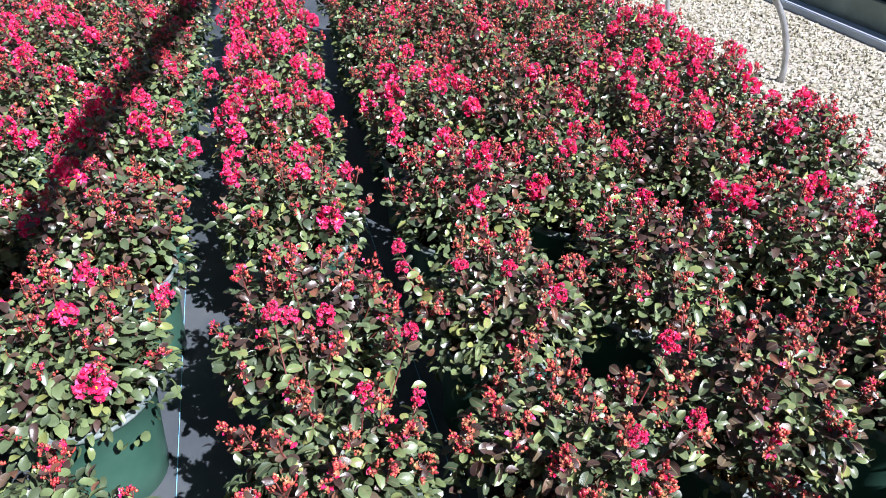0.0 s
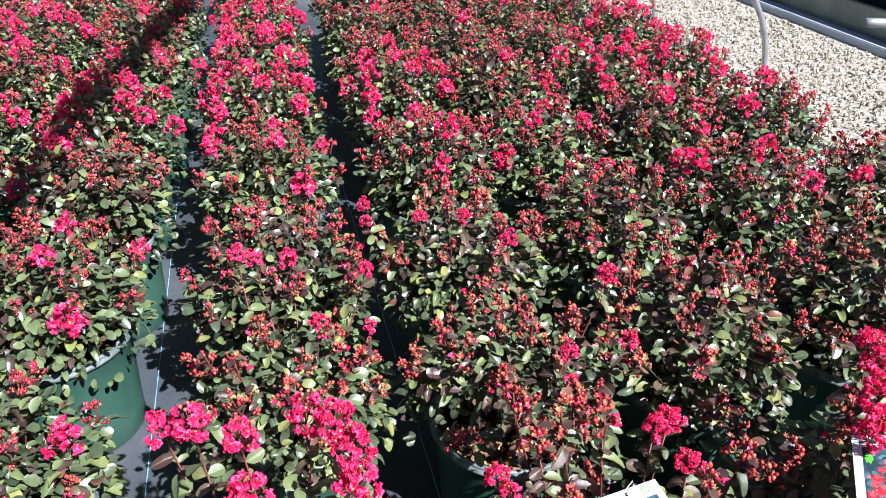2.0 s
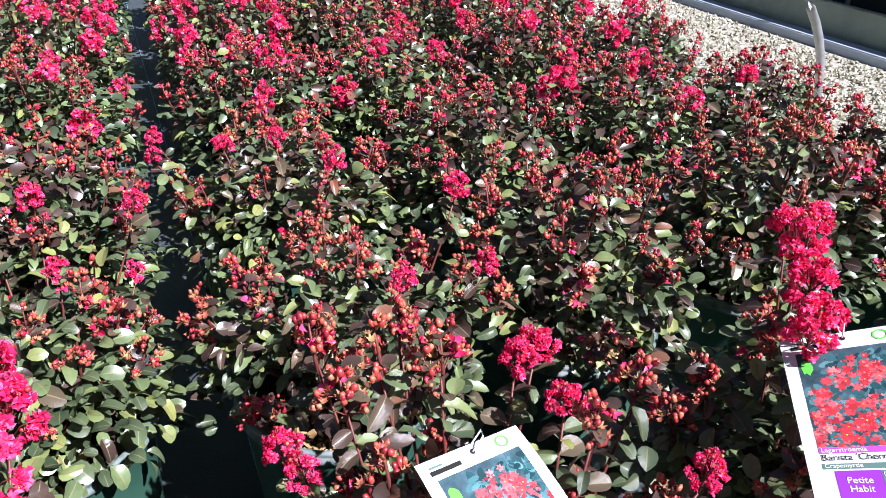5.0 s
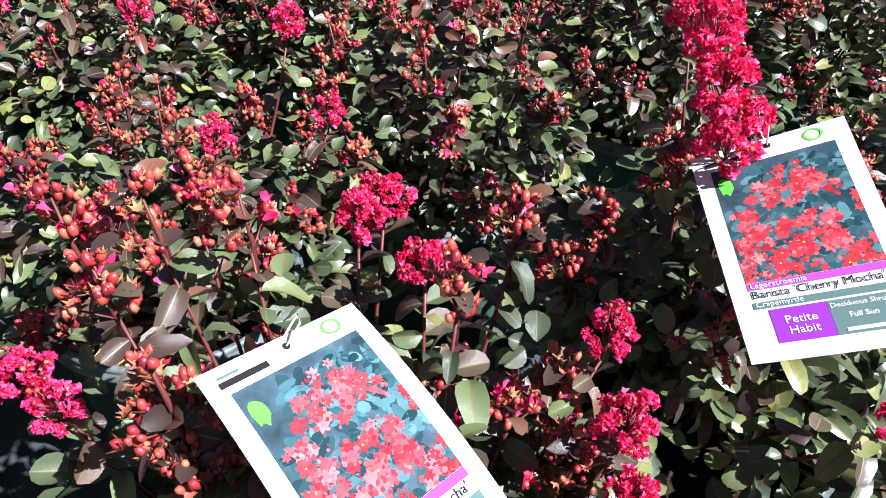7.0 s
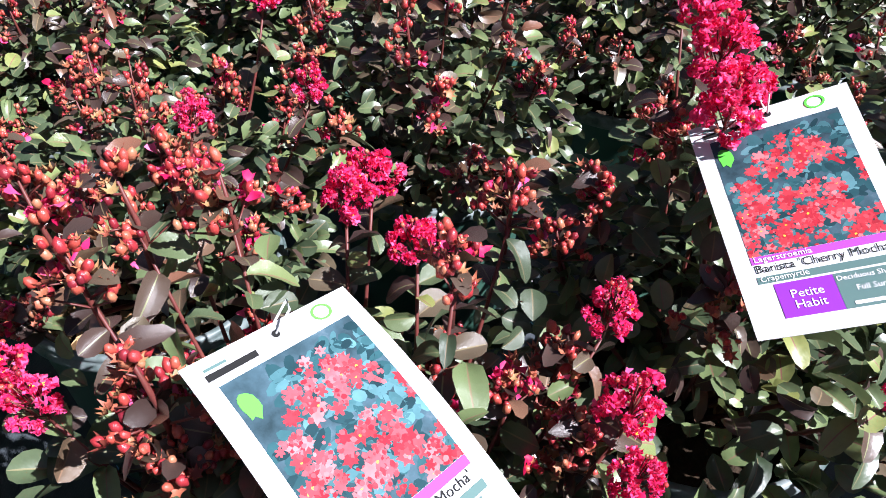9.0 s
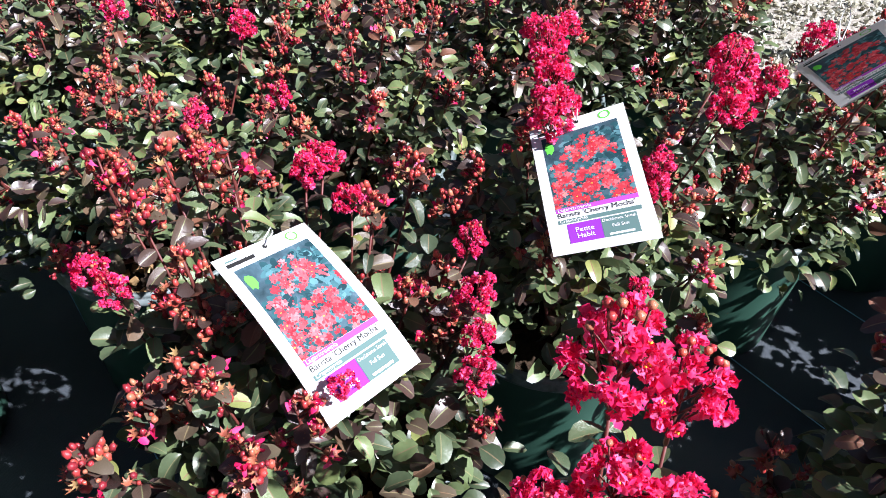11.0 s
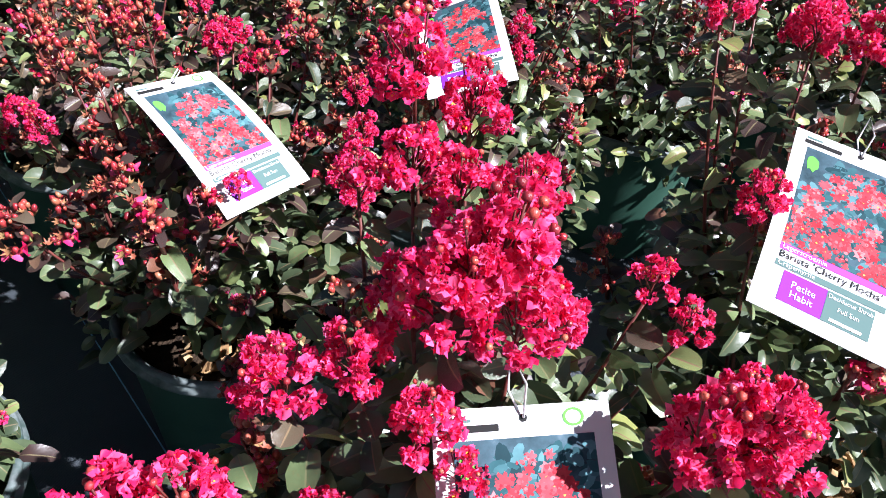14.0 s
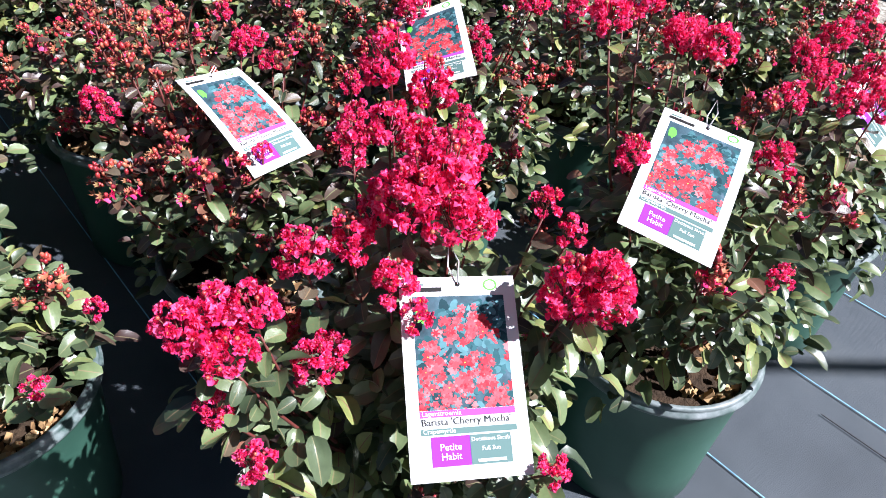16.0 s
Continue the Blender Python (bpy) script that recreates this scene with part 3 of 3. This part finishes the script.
def overhead_rail(a, c, radius, posts, label):
    """A round rail out of view, from a to c, on posts; its shadow crosses the bed."""
    root = tagged(new("overhead_rail"), label, "rail")
    root.location = (a.x, a.y, 0)
    o = Vector((a.x, a.y, 0))
    child("rail", mesh_from("rail", *tube([a - o, c - o], [radius] * 2, 12), [GREY_METAL]), root)
    for e in posts:
        child("post", mesh_from("post", *tube([Vector((e.x, e.y, GROUND - 0.02)) - o, e - o], [0.04, 0.04], 12), [GREY_METAL]), root)


A, C = lifted(-0.09, -2.6, 0.45, 3.2), lifted(-2.25, 9.5, 0.45, 3.2)
overhead_rail(A, C, 0.045, (A, C), "round grey rail high over the bed on two posts")
A, C = lifted(1.33, 0.348, -0.03, 2.4), lifted(4.43, -0.675, -0.03, 2.4)
overhead_rail(A, C, 0.016, (C,), "thin grey rail reaching over the bed's edge from a post")


# ---- plant tags ----
TAG_W, TAG_H = 0.100, 0.164


def text_data(words, size, x, y, align="LEFT"):
    cu = bpy.data.curves.new("words", "FONT")
    cu.body, cu.size, cu.align_x, cu.resolution_u = words, size, align, 2
    ob = new("words", cu)
    me = ob.evaluated_get(bpy.context.evaluated_depsgraph_get()).to_mesh()
    v = np.array([tuple(p.co) for p in me.vertices]) + np.array((x, y, 0))
    f = [tuple(p.vertices) for p in me.polygons]
    bpy.data.objects.remove(ob)
    return v, f


def sheet(x0, x1, y0, y1, z, nx=6, ny=10):
    v = [(x0 + (x1 - x0) * i / nx, y0 + (y1 - y0) * j / ny, z) for j in range(ny + 1) for i in range(nx + 1)]
    f = [(j * (nx + 1) + i, j * (nx + 1) + i + 1, (j + 1) * (nx + 1) + i + 1, (j + 1) * (nx + 1) + i) for j in range(ny) for i in range(nx)]
    return np.array(v), f


def photo_data():
    """The printed photograph: red flowers over teal leaves."""
    r = random.Random(8)
    p = Pile()
    x0, x1, y0, y1 = 0.0105, 0.0895, -0.1095, -0.0165
    v, f = sheet(x0, x1, y0, y1, 0.0002, 10, 12)
    p.add(v, f, 0)

    def blob(cx, cy, pts, z, i):
        pts = [(min(max(cx + a, x0), x1), min(max(cy + b, y0), y1), z) for a, b in pts]
        p.add(np.array(pts), [tuple(range(len(pts)))], i)

    blob(x0 + 0.0065, y1 - 0.015, [(0.0055 * r.uniform(0.75, 1.2) * math.cos(q * 0.45), 0.0075 * r.uniform(0.75, 1.2) * math.sin(q * 0.45)) for q in range(14)], 0.00045, 3)
    for k in range(300):
        cx, cy = r.uniform(x0, x1), r.uniform(y0, y1 - 0.006)
        if cx < x0 + 0.02 and cy > y1 - 0.035:
            continue
        a, ln, wd = r.uniform(0, 6.28), r.uniform(0.0035, 0.0075), r.uniform(0.0017, 0.0035)
        pts = []
        for q in range(8):
            w = q * math.pi / 4
            ex, ey = ln * math.cos(w), wd * math.sin(w)
            pts.append((ex * math.cos(a) - ey * math.sin(a), ex * math.sin(a) + ey * math.cos(a)))
        blob(cx, cy, pts, 0.00022 + 0.0000001 * k, 1)
    k = 0
    while k < 230:
        cx, cy = r.uniform(x0, x1), r.uniform(y0, y1 - 0.008)
        g = noise.noise((cx * 55, cy * 55, 3.0)) + 0.35 * ((y1 - cy) / (y1 - y0)) - 0.35 * abs((cx - x0) / (x1 - x0) - 0.45) + 0.08
        k += 1
        if g < 0.08 or (cx < x0 + 0.02 and cy > y1 - 0.03):
            continue
        s, ph = r.uniform(0.0028, 0.0056), r.uniform(0, 6.28)
        pts = []
        for q in range(18):
            w = q * 2 * math.pi / 18
            d = s * (0.78 + 0.28 * math.cos(6 * w + ph)) * r.uniform(0.85, 1.1)
            pts.append((d * math.cos(w), d * math.sin(w)))
        blob(cx, cy, pts, 0.00026 + 0.00000015 * k, 2)
        if s > 0.0051:
            pts = [(0.0008 * math.cos(q), 0.0008 * math.sin(q)) for q in (0, 1, 2, 3, 4, 5)]
            blob(cx, cy, pts, 0.0002601 + 0.00000015 * k, 4)
    k = 0
    while k < 650:
        cx, cy = r.uniform(x0, x1), r.uniform(y0, y1 - 0.008)
        k += 1
        if noise.noise((cx * 55, cy * 55, 3.0)) + 0.35 * ((y1 - cy) / (y1 - y0)) - 0.35 * abs((cx - x0) / (x1 - x0) - 0.45) < r.uniform(-0.12, 0.1) or (cx < x0 + 0.02 and cy > y1 - 0.03):
            continue
        s, ph = r.uniform(0.0007, 0.0019), r.uniform(0, 6.28)
        pts = [(s * r.uniform(0.6, 1.2) * math.cos(ph + q * 1.05), s * r.uniform(0.6, 1.2) * math.sin(ph + q * 1.05)) for q in range(6)]
        blob(cx, cy, pts, 0.0003 + 0.0000001 * k, 2)
    return p


def tag_parts():
    """name, pile, materials, label: the pieces of a tag, flat, with the origin at its upper left corner."""
    out = []
    card = Pile()
    nx, ny = 12, 20
    v, f = sheet(0, TAG_W, -TAG_H, 0, 0.0, nx, ny)
    card.add(v, f)
    w = v.copy()
    w[:, 2] = -0.0006
    card.add(w, [q[::-1] for q in f])
    w1 = nx + 1
    ring = [i for i in range(w1)] + [(j * w1 + nx) for j in range(1, ny + 1)] + [ny * w1 + i for i in range(nx - 1, -1, -1)] + [j * w1 for j in range(ny - 1, 0, -1)]
    n = len(ring)
    card.add(np.concatenate((v[ring], w[ring])), [(a, a + n, (a + 1) % n + n, (a + 1) % n) for a in range(n)])
    out.append(("card", card, [CARD], "white plastic card"))
    out.append(("printed_photo", photo_data(), [PHOTO_BACK, PHOTO_LEAF, PHOTO_RED, INK_GREEN, STAMEN], "printed picture of red flowers"))
    for x0, x1, y0, y1, ink in ((0.0105, 0.0895, -0.1150, -0.1097, INK_MAGENTA), (0.0105, 0.0895, -0.1286, -0.1238, INK_TEAL), (0.018, 0.0495, -0.1530, -0.1300, INK_PURPLE), (0.0497, 0.0835, -0.1530, -0.1300, INK_TEAL)):
        p = Pile()
        p.add(*sheet(x0, x1, y0, y1, 0.0003, 10, 4))
        out.append(("colour_bar", p, [ink], ""))
    p = Pile()
    for words, size, x, y, al, i in (("Lagerstroemia", 0.0056, 0.012, -0.1138, "LEFT", 0), ("Barista 'Cherry Mocha'", 0.0080, 0.0112, -0.1212, "LEFT", 1), ("Crapemyrtle", 0.0052, 0.012, -0.1274, "LEFT", 0),
                                     ("Petite", 0.0076, 0.0337, -0.1408, "CENTER", 0), ("Habit", 0.0076, 0.0337, -0.1480, "CENTER", 0), ("Deciduous Shrub", 0.0046, 0.0666, -0.1350, "CENTER", 0),
                                     ("Full Sun", 0.0050, 0.0666, -0.1426, "CENTER", 0)):
        v, f = text_data(words, size, x, y, al)
        v[:, 2] = 0.0006
        p.add(v, f, i)
    v, f = sheet(0.055, 0.078, -0.1512, -0.1490, 0.0006, 3, 1)
    p.add(v, f, 0)
    out.append(("lettering", p, [INK_WHITE, INK_BLACK], "printed lettering"))
    for x0, x1, y0, y1, ink in ((0.008, 0.036, -0.0125, -0.0088, INK_BLACK), (0.009, 0.021, -0.0072, -0.0056, INK_TEAL)):
        p = Pile()
        p.add(*sheet(x0, x1, y0, y1, 0.0004, 5, 1))
        out.append(("text_bar", p, [ink], "dark printed bar"))
    p = Pile()
    ring = [(0.0785 + a * math.cos(w), -0.0075 + a * 0.8 * math.sin(w), 0.0004) for a in (0.0062, 0.0046) for w in [q * math.pi / 9 for q in range(18)]]
    p.add(np.array(ring), [(k, (k + 1) % 18, 18 + (k + 1) % 18, 18 + k) for k in range(18)])
    out.append(("round_mark", p, [INK_GREEN], "green round mark"))
    p = Pile()
    p.add(np.array([(0.05 + 0.0022 * math.cos(w), -0.0065 + 0.0022 * math.sin(w), 0.0005) for w in [q * math.pi / 6 for q in range(12)]]), [tuple(range(12))])
    out.append(("hole", p, [INK_BLACK], "punched hole"))
    return out


TAG_PARTS = tag_parts()


def plant_tag(centre, across, down, curl, twist, label, tie):
    """A tag with its middle at centre; across and down are the ways of its edges; curl bends its ends, twist its corner. tie: where its string hangs."""
    x = Vector(across).normalized()
    d = Vector(down).normalized()
    y = (-d + x * d.dot(x)).normalized()
    z = x.cross(y)
    m = Matrix((x, y, z)).transposed().to_4x4()
    m.translation = Vector(centre) - x * TAG_W / 2 + y * TAG_H / 2
    KEEP_CLEAR.append((Vector(centre), z.copy()))
    root = tagged(new("plant_tag"), label, "plant tag", "tags hung in the shrubs")
    root.matrix_world = m
    for name, pile, mats, lab in TAG_PARTS:
        v = np.concatenate(pile.v)
        s, c = (v[:, 1] + TAG_H / 2) / (TAG_H / 2), (v[:, 0] - TAG_W / 2) / (TAG_W / 2)
        v = v.copy()
        v[:, 2] += curl * (s * s - 0.33) + twist * s * c
        child(name, mesh_from(name, v, pile.f, mats, pile.i, name == "card"), root, lab)
    a = Vector((0.05, -0.0065, 0.001 + curl * 0.6))
    b = m.inverted() @ Vector(tie)
    side = Vector((0.004, 0, 0.004))
    v, f = tube([a, a.lerp(b, 0.5) + side, b, a.lerp(b, 0.45) - side, a + Vector((0, 0, -0.003))], [0.0007] * 5, 5)
    child("string", mesh_from("string", v, f, [CARD]), root, "thin white loop")
    return root


plant_tag((0.497, 0.580, 0.463), (0.847, 0.524, -0.095), (0.444, -0.793, -0.417), -0.007, -0.0037, "white plant tag with red flower picture, curled, resting on leaves", (0.47, 0.655, 0.50))
plant_tag((0.780, 0.663, 0.499), (0.896, -0.277, 0.348), (-0.19, -0.946, -0.263), 0.002, 0.004, "white plant tag with red flower picture, hung under blossoms", (0.80, 0.765, 0.545))
plant_tag((0.890, 0.211, 0.5415), (0.732, -0.654, -0.191), (-0.671, -0.645, -0.366), -0.004, 0.0022, "white plant tag with red flower picture, tilted, partly shaded", (0.965, 0.285, 0.585))
plant_tag((0.597, 0.081, 0.486), (0.983, -0.174, -0.056), (-0.176, -0.816, -0.55), 0.001, -0.0006, "white plant tag with red flower picture, hung upright in front", (0.607, 0.162, 0.56))
plant_tag((1.190, 0.774, 0.529), (0.54, -0.383, 0.75), (0.84, 0.188, -0.509), 0.003, 0.002, "white plant tag with red flower picture, lying in shade", (1.18, 0.82, 0.60))
plant_tag((1.348, 0.360, 0.511), (0.608, -0.459, -0.648), (-0.794, -0.316, -0.520), 0.003, 0.0, "white plant tag with red flower picture, in a farther shrub", (1.45, 0.40, 0.60))

# ---- the shrubs nearest to the walk ----
LAB = "bronze-leaved crape myrtle in green pot, "
crape_myrtle(0.49, 0.605, 0.49, 101, [(0.536, 0.782, 0.475, 0.045), (0.553, 0.718, 0.465, 0.04), (0.515, 0.765, 0.465, 0.042), (0.65, 0.645, 0.445, 0.036), (0.64, 0.59, 0.43, 0.042), (0.63, 0.56, 0.41, 0.036), (0.62, 0.53, 0.395, 0.04),
                                      (0.315, 0.686, 0.44, 0.04), (0.335, 0.67, 0.43, 0.035), (0.503, 0.508, 0.45, 0.026)], 24, 0, 0.18, True, 10, 0.45, LAB + "mostly in bud", fill=560, loose=160, bare=-105,
             sprigs=[(0.335, 0.775, 0.46, 0.05), (0.391, 0.746, 0.48, 0.05), (0.41, 0.785, 0.475, 0.045), (0.445, 0.738, 0.475, 0.05), (0.365, 0.71, 0.46, 0.05), (0.40, 0.632, 0.455, 0.05), (0.56, 0.66, 0.475, 0.045),
                     (0.612, 0.715, 0.47, 0.045), (0.335, 0.477, 0.44, 0.045), (0.43, 0.455, 0.44, 0.05), (0.41, 0.535, 0.43, 0.045)])
crape_myrtle(0.825, 0.76, 0.51, 102, [(0.77, 0.74, 0.515, 0.05), (0.78, 0.755, 0.53, 0.05), (0.79, 0.79, 0.535, 0.055), (0.80, 0.83, 0.545, 0.05), (0.81, 0.88, 0.55, 0.05), (0.87, 0.93, 0.53, 0.045), (0.847, 0.654, 0.505, 0.035), (0.855, 0.66, 0.48, 0.04),
                                     (0.95, 0.70, 0.535, 0.05), (0.965, 0.725, 0.545, 0.05), (0.975, 0.76, 0.545, 0.05), (0.79, 0.56, 0.44, 0.028)], 16, 0, 0.21, True, 100, 0.3, LAB + "with tall red trusses", bare=-125, fill=640, loose=130)
crape_myrtle(1.0, 0.275, 0.60, 103, [(0.86, 0.36, 0.655, 0.055), (0.885, 0.375, 0.66, 0.06), (0.915, 0.385, 0.65, 0.055), (0.955, 0.30, 0.635, 0.05), (0.935, 0.335, 0.64, 0.05), (1.0, 0.40, 0.60, 0.055), (1.03, 0.42, 0.58, 0.05), (1.03, 0.24, 0.515, 0.05), (0.84, 0.24, 0.55, 0.04),
                                      (1.10, 0.31, 0.55, 0.045), (0.94, 0.105, 0.48, 0.03)], 10, 0, 0.18, True, 60, 0.14, LAB + "with a large red truss", bare=-78, fill=620, loose=160, leaf=1.03)
crape_myrtle(0.60, 0.23, 0.55, 104, [(0.612, 0.342, 0.62, 0.06), (0.65, 0.335, 0.59, 0.055), (0.60, 0.305, 0.58, 0.055), (0.565, 0.31, 0.57, 0.04), (0.625, 0.285, 0.57, 0.056),
                                     (0.572, 0.168, 0.60, 0.06), (0.60, 0.175, 0.60, 0.066), (0.622, 0.20, 0.595, 0.062), (0.645, 0.235, 0.59, 0.05), (0.565, 0.195, 0.57, 0.055), (0.608, 0.16, 0.585, 0.058), (0.632, 0.175, 0.57, 0.05), (0.585, 0.17, 0.61, 0.05),
                                     (0.392, 0.12, 0.555, 0.045), (0.415, 0.125, 0.56, 0.056), (0.443, 0.122, 0.555, 0.05), (0.42, 0.105, 0.54, 0.05), (0.493, 0.185, 0.545, 0.05), (0.53, 0.175, 0.55, 0.045), (0.555, 0.15, 0.53, 0.045),
                                     (0.57, 0.125, 0.51, 0.034), (0.487, 0.14, 0.47, 0.045), (0.505, 0.155, 0.46, 0.04), (0.425, 0.065, 0.46, 0.034), (0.405, 0.12, 0.465, 0.036), (0.685, 0.09, 0.535, 0.058), (0.715, 0.085, 0.54, 0.06), (0.705, 0.105, 0.515, 0.056), (0.70, 0.08, 0.56, 0.05), (0.735, 0.11, 0.53, 0.05),
                                     (0.712, 0.189, 0.555, 0.032), (0.73, 0.17, 0.53, 0.032), (0.645, 0.005, 0.44, 0.03)], 8, 0, 0.18, True, 0, 0.12, LAB + "covered in cherry-red flowers", fill=520, loose=160, leaf=1.08)
crape_myrtle(0.13, 0.44, 0.48, 105, [(-0.10, 0.665, 0.50, 0.05), (-0.05, 0.645, 0.52, 0.055), (0.0, 0.655, 0.51, 0.05), (0.08, 0.665, 0.535, 0.055), (0.12, 0.65, 0.55, 0.06), (0.145, 0.62, 0.54, 0.055), (0.165, 0.56, 0.56, 0.055), (0.19, 0.50, 0.57, 0.06), (0.05, 0.55, 0.54, 0.055), (0.07, 0.52, 0.54, 0.05),
                                     (-0.06, 0.51, 0.52, 0.055), (0.30, 0.33, 0.40, 0.026), (0.25, 0.25, 0.39, 0.026)], 8, 0, 0.14, True, 30, 0.15, LAB + "with bright red trusses", bare=-62, fill=460, loose=80, leaf=1.08)
crape_myrtle(1.41, 0.46, 0.50, 106, [(1.230, 0.317, 0.560, 0.050), (1.181, 0.295, 0.550, 0.045), (1.237, 0.294, 0.540, 0.050), (1.173, 0.340, 0.570, 0.045), (1.187, 0.384, 0.575, 0.045), (1.260, 0.408, 0.570, 0.050)], 12, 2, 0.18, True, 0, 0.3, LAB + "at the bed's edge", loose=60)
crape_myrtle(1.235, 0.905, 0.47, 107, [(1.17, 0.83, 0.53, 0.045), (1.05, 0.82, 0.52, 0.045), (1.10, 0.80, 0.49, 0.04), (1.26, 0.77, 0.60, 0.055), (1.285, 0.765, 0.585, 0.045)], 18, 1, 0.2, True, 200, 0.3, LAB + "with faded buds", fill=680, loose=60)
crape_myrtle(0.33, 1.03, 0.45, 108, [(0.486, 1.133, 0.463, 0.045), (0.515, 1.009, 0.417, 0.036), (0.411, 0.943, 0.438, 0.036), (0.42, 0.92, 0.41, 0.026)], 22, 0, 0.2, True, -20, 0.55, LAB + "with scattered flowers", loose=80, bare=-110)
crape_myrtle(-0.045, 0.955, 0.43, 109, [(0.079, 1.036, 0.389, 0.03), (-0.008, 1.03, 0.401, 0.036), (-0.105, 1.2, 0.412, 0.045), (0.05, 1.15, 0.43, 0.036), (-0.19, 1.16, 0.44, 0.04), (-0.165, 1.18, 0.42, 0.036)], 18, 0, 0.18, True, 20, 0.3, LAB + "beside the dark aisle", loose=60)
crape_myrtle(0.215, 1.43, 0.46, 110, [(-0.004, 1.465, 0.395, 0.036), (0.01, 1.40, 0.39, 0.032), (0.128, 1.374, 0.43, 0.036), (0.22, 1.34, 0.45, 0.036), (0.314, 1.289, 0.433, 0.042)], 22, 0, 0.2, True, -30, 0.6, LAB + "in red bud")
crape_myrtle(0.68, 1.18, 0.51, 111, [], 24, 0, 0.2, True, True, 0.75, LAB + "with tall bronze shoots", loose=40)
crape_myrtle(1.03, 1.31, 0.54, 112, [(1.05, 1.51, 0.51, 0.05)], 24, 0, 0.2, True, False, 0.7, LAB + "with tall bronze shoots")
crape_myrtle(1.34, 1.36, 0.56, 113, [], 22, 1, 0.2, True, False, 0.75, LAB + "with tall bronze shoots")

crape_myrtle(1.62, 0.98, 0.50, 114, [], 18, 2, 0.2, True, False, 0.35, LAB + "at the bed's edge")
crape_myrtle(1.74, 0.66, 0.50, 116, [], 18, 2, 0.2, True, False, 0.35, LAB + "at the bed's edge")
crape_myrtle(1.93, 1.12, 0.50, 115, [], 18, 1, 0.2, True, False, 0.4, LAB + "at the bed's edge")

# ---- the shrubs farther along the rows ----
MODELS = [(0.50, 24, 1, 0.6), (0.52, 24, 3, 0.5), (0.50, 26, 0, 0.75), (0.54, 14, 10, 0.4), (0.54, 28, 2, 0.7), (0.49, 20, 4, 0.35)]
MODEL_LABELS = ["with red bud sprays", "with few red flowers", "dark-leaved and in bud", "in full cherry-red flower", "with dense bronze shoots", "with green leaves and red flowers"]
models = [crape_myrtle(40, 40 + k, h, 300 + k, [], s + 2, e, 0.195, False, k % 2 == 0, b, LAB + MODEL_LABELS[k]) for k, (h, s, e, b) in enumerate(MODELS)]
taken = [(0.49, 0.605), (0.80, 0.76), (0.98, 0.275), (0.60, 0.23), (0.13, 0.44), (1.41, 0.46), (1.215, 0.905), (0.33, 1.03), (-0.045, 0.955), (0.215, 1.43), (0.68, 1.18), (1.03, 1.31), (1.34, 1.36), (1.62, 0.98), (1.93, 1.12), (1.74, 0.66)]
KINDS = {(0.275, 4): 5, (0.275, 5): 3, (0.275, 6): 3, (0.275, 7): 3, (0.72, 4): 1, (0.72, 5): 3, (1.42, 5): 3, (1.77, 5): 3, (1.77, 6): 3, (1.77, 4): 1, (1.42, 3): 1,
         (-0.53, 7): 3, (-0.53, 5): 3, (-0.165, 5): 3, (-0.165, 3): 5, (-0.165, 2): 5}          # what stands where: the shrubs in full flower
free = list(models)
for v, first, rows in ((-0.91, 3, 7), (-0.53, 2, 8), (-0.165, 1, 9), (0.275, 2, 8), (0.72, 2, 8), (1.06, 2, 8), (1.42, 2, 8), (1.77, 3, 7)):
    for k in range(first, first + rows):
        p = uv(-0.02 + 0.435 * k + rng.uniform(-0.03, 0.03), v + (0.05 if v < 0.9 else -0.03) * (0.435 * k - 1) * 0.5 + rng.uniform(-0.015, 0.015))
        if any(math.hypot(p.x - a, p.y - b) < 0.27 for a, b in taken):
            continue
        m = pose(p.x, p.y, 0.005, 0, 0, rng.uniform(0, 360))
        kind = rng.choices(range(6), (3, 0.8, 3, 0.15, 3, 0.5) if v > 0.9 else (3, 2.5, 1.5, 0.7, 1.5, 3))[0]
        kind = KINDS.get((v, k), kind)
        if models[kind] in free:
            free.remove(models[kind])
            models[kind].matrix_basis = m
        else:
            copy_thing(models[kind], m)
for ob in free:
    for o in (*ob.children_recursive, ob):
        bpy.data.objects.remove(o)
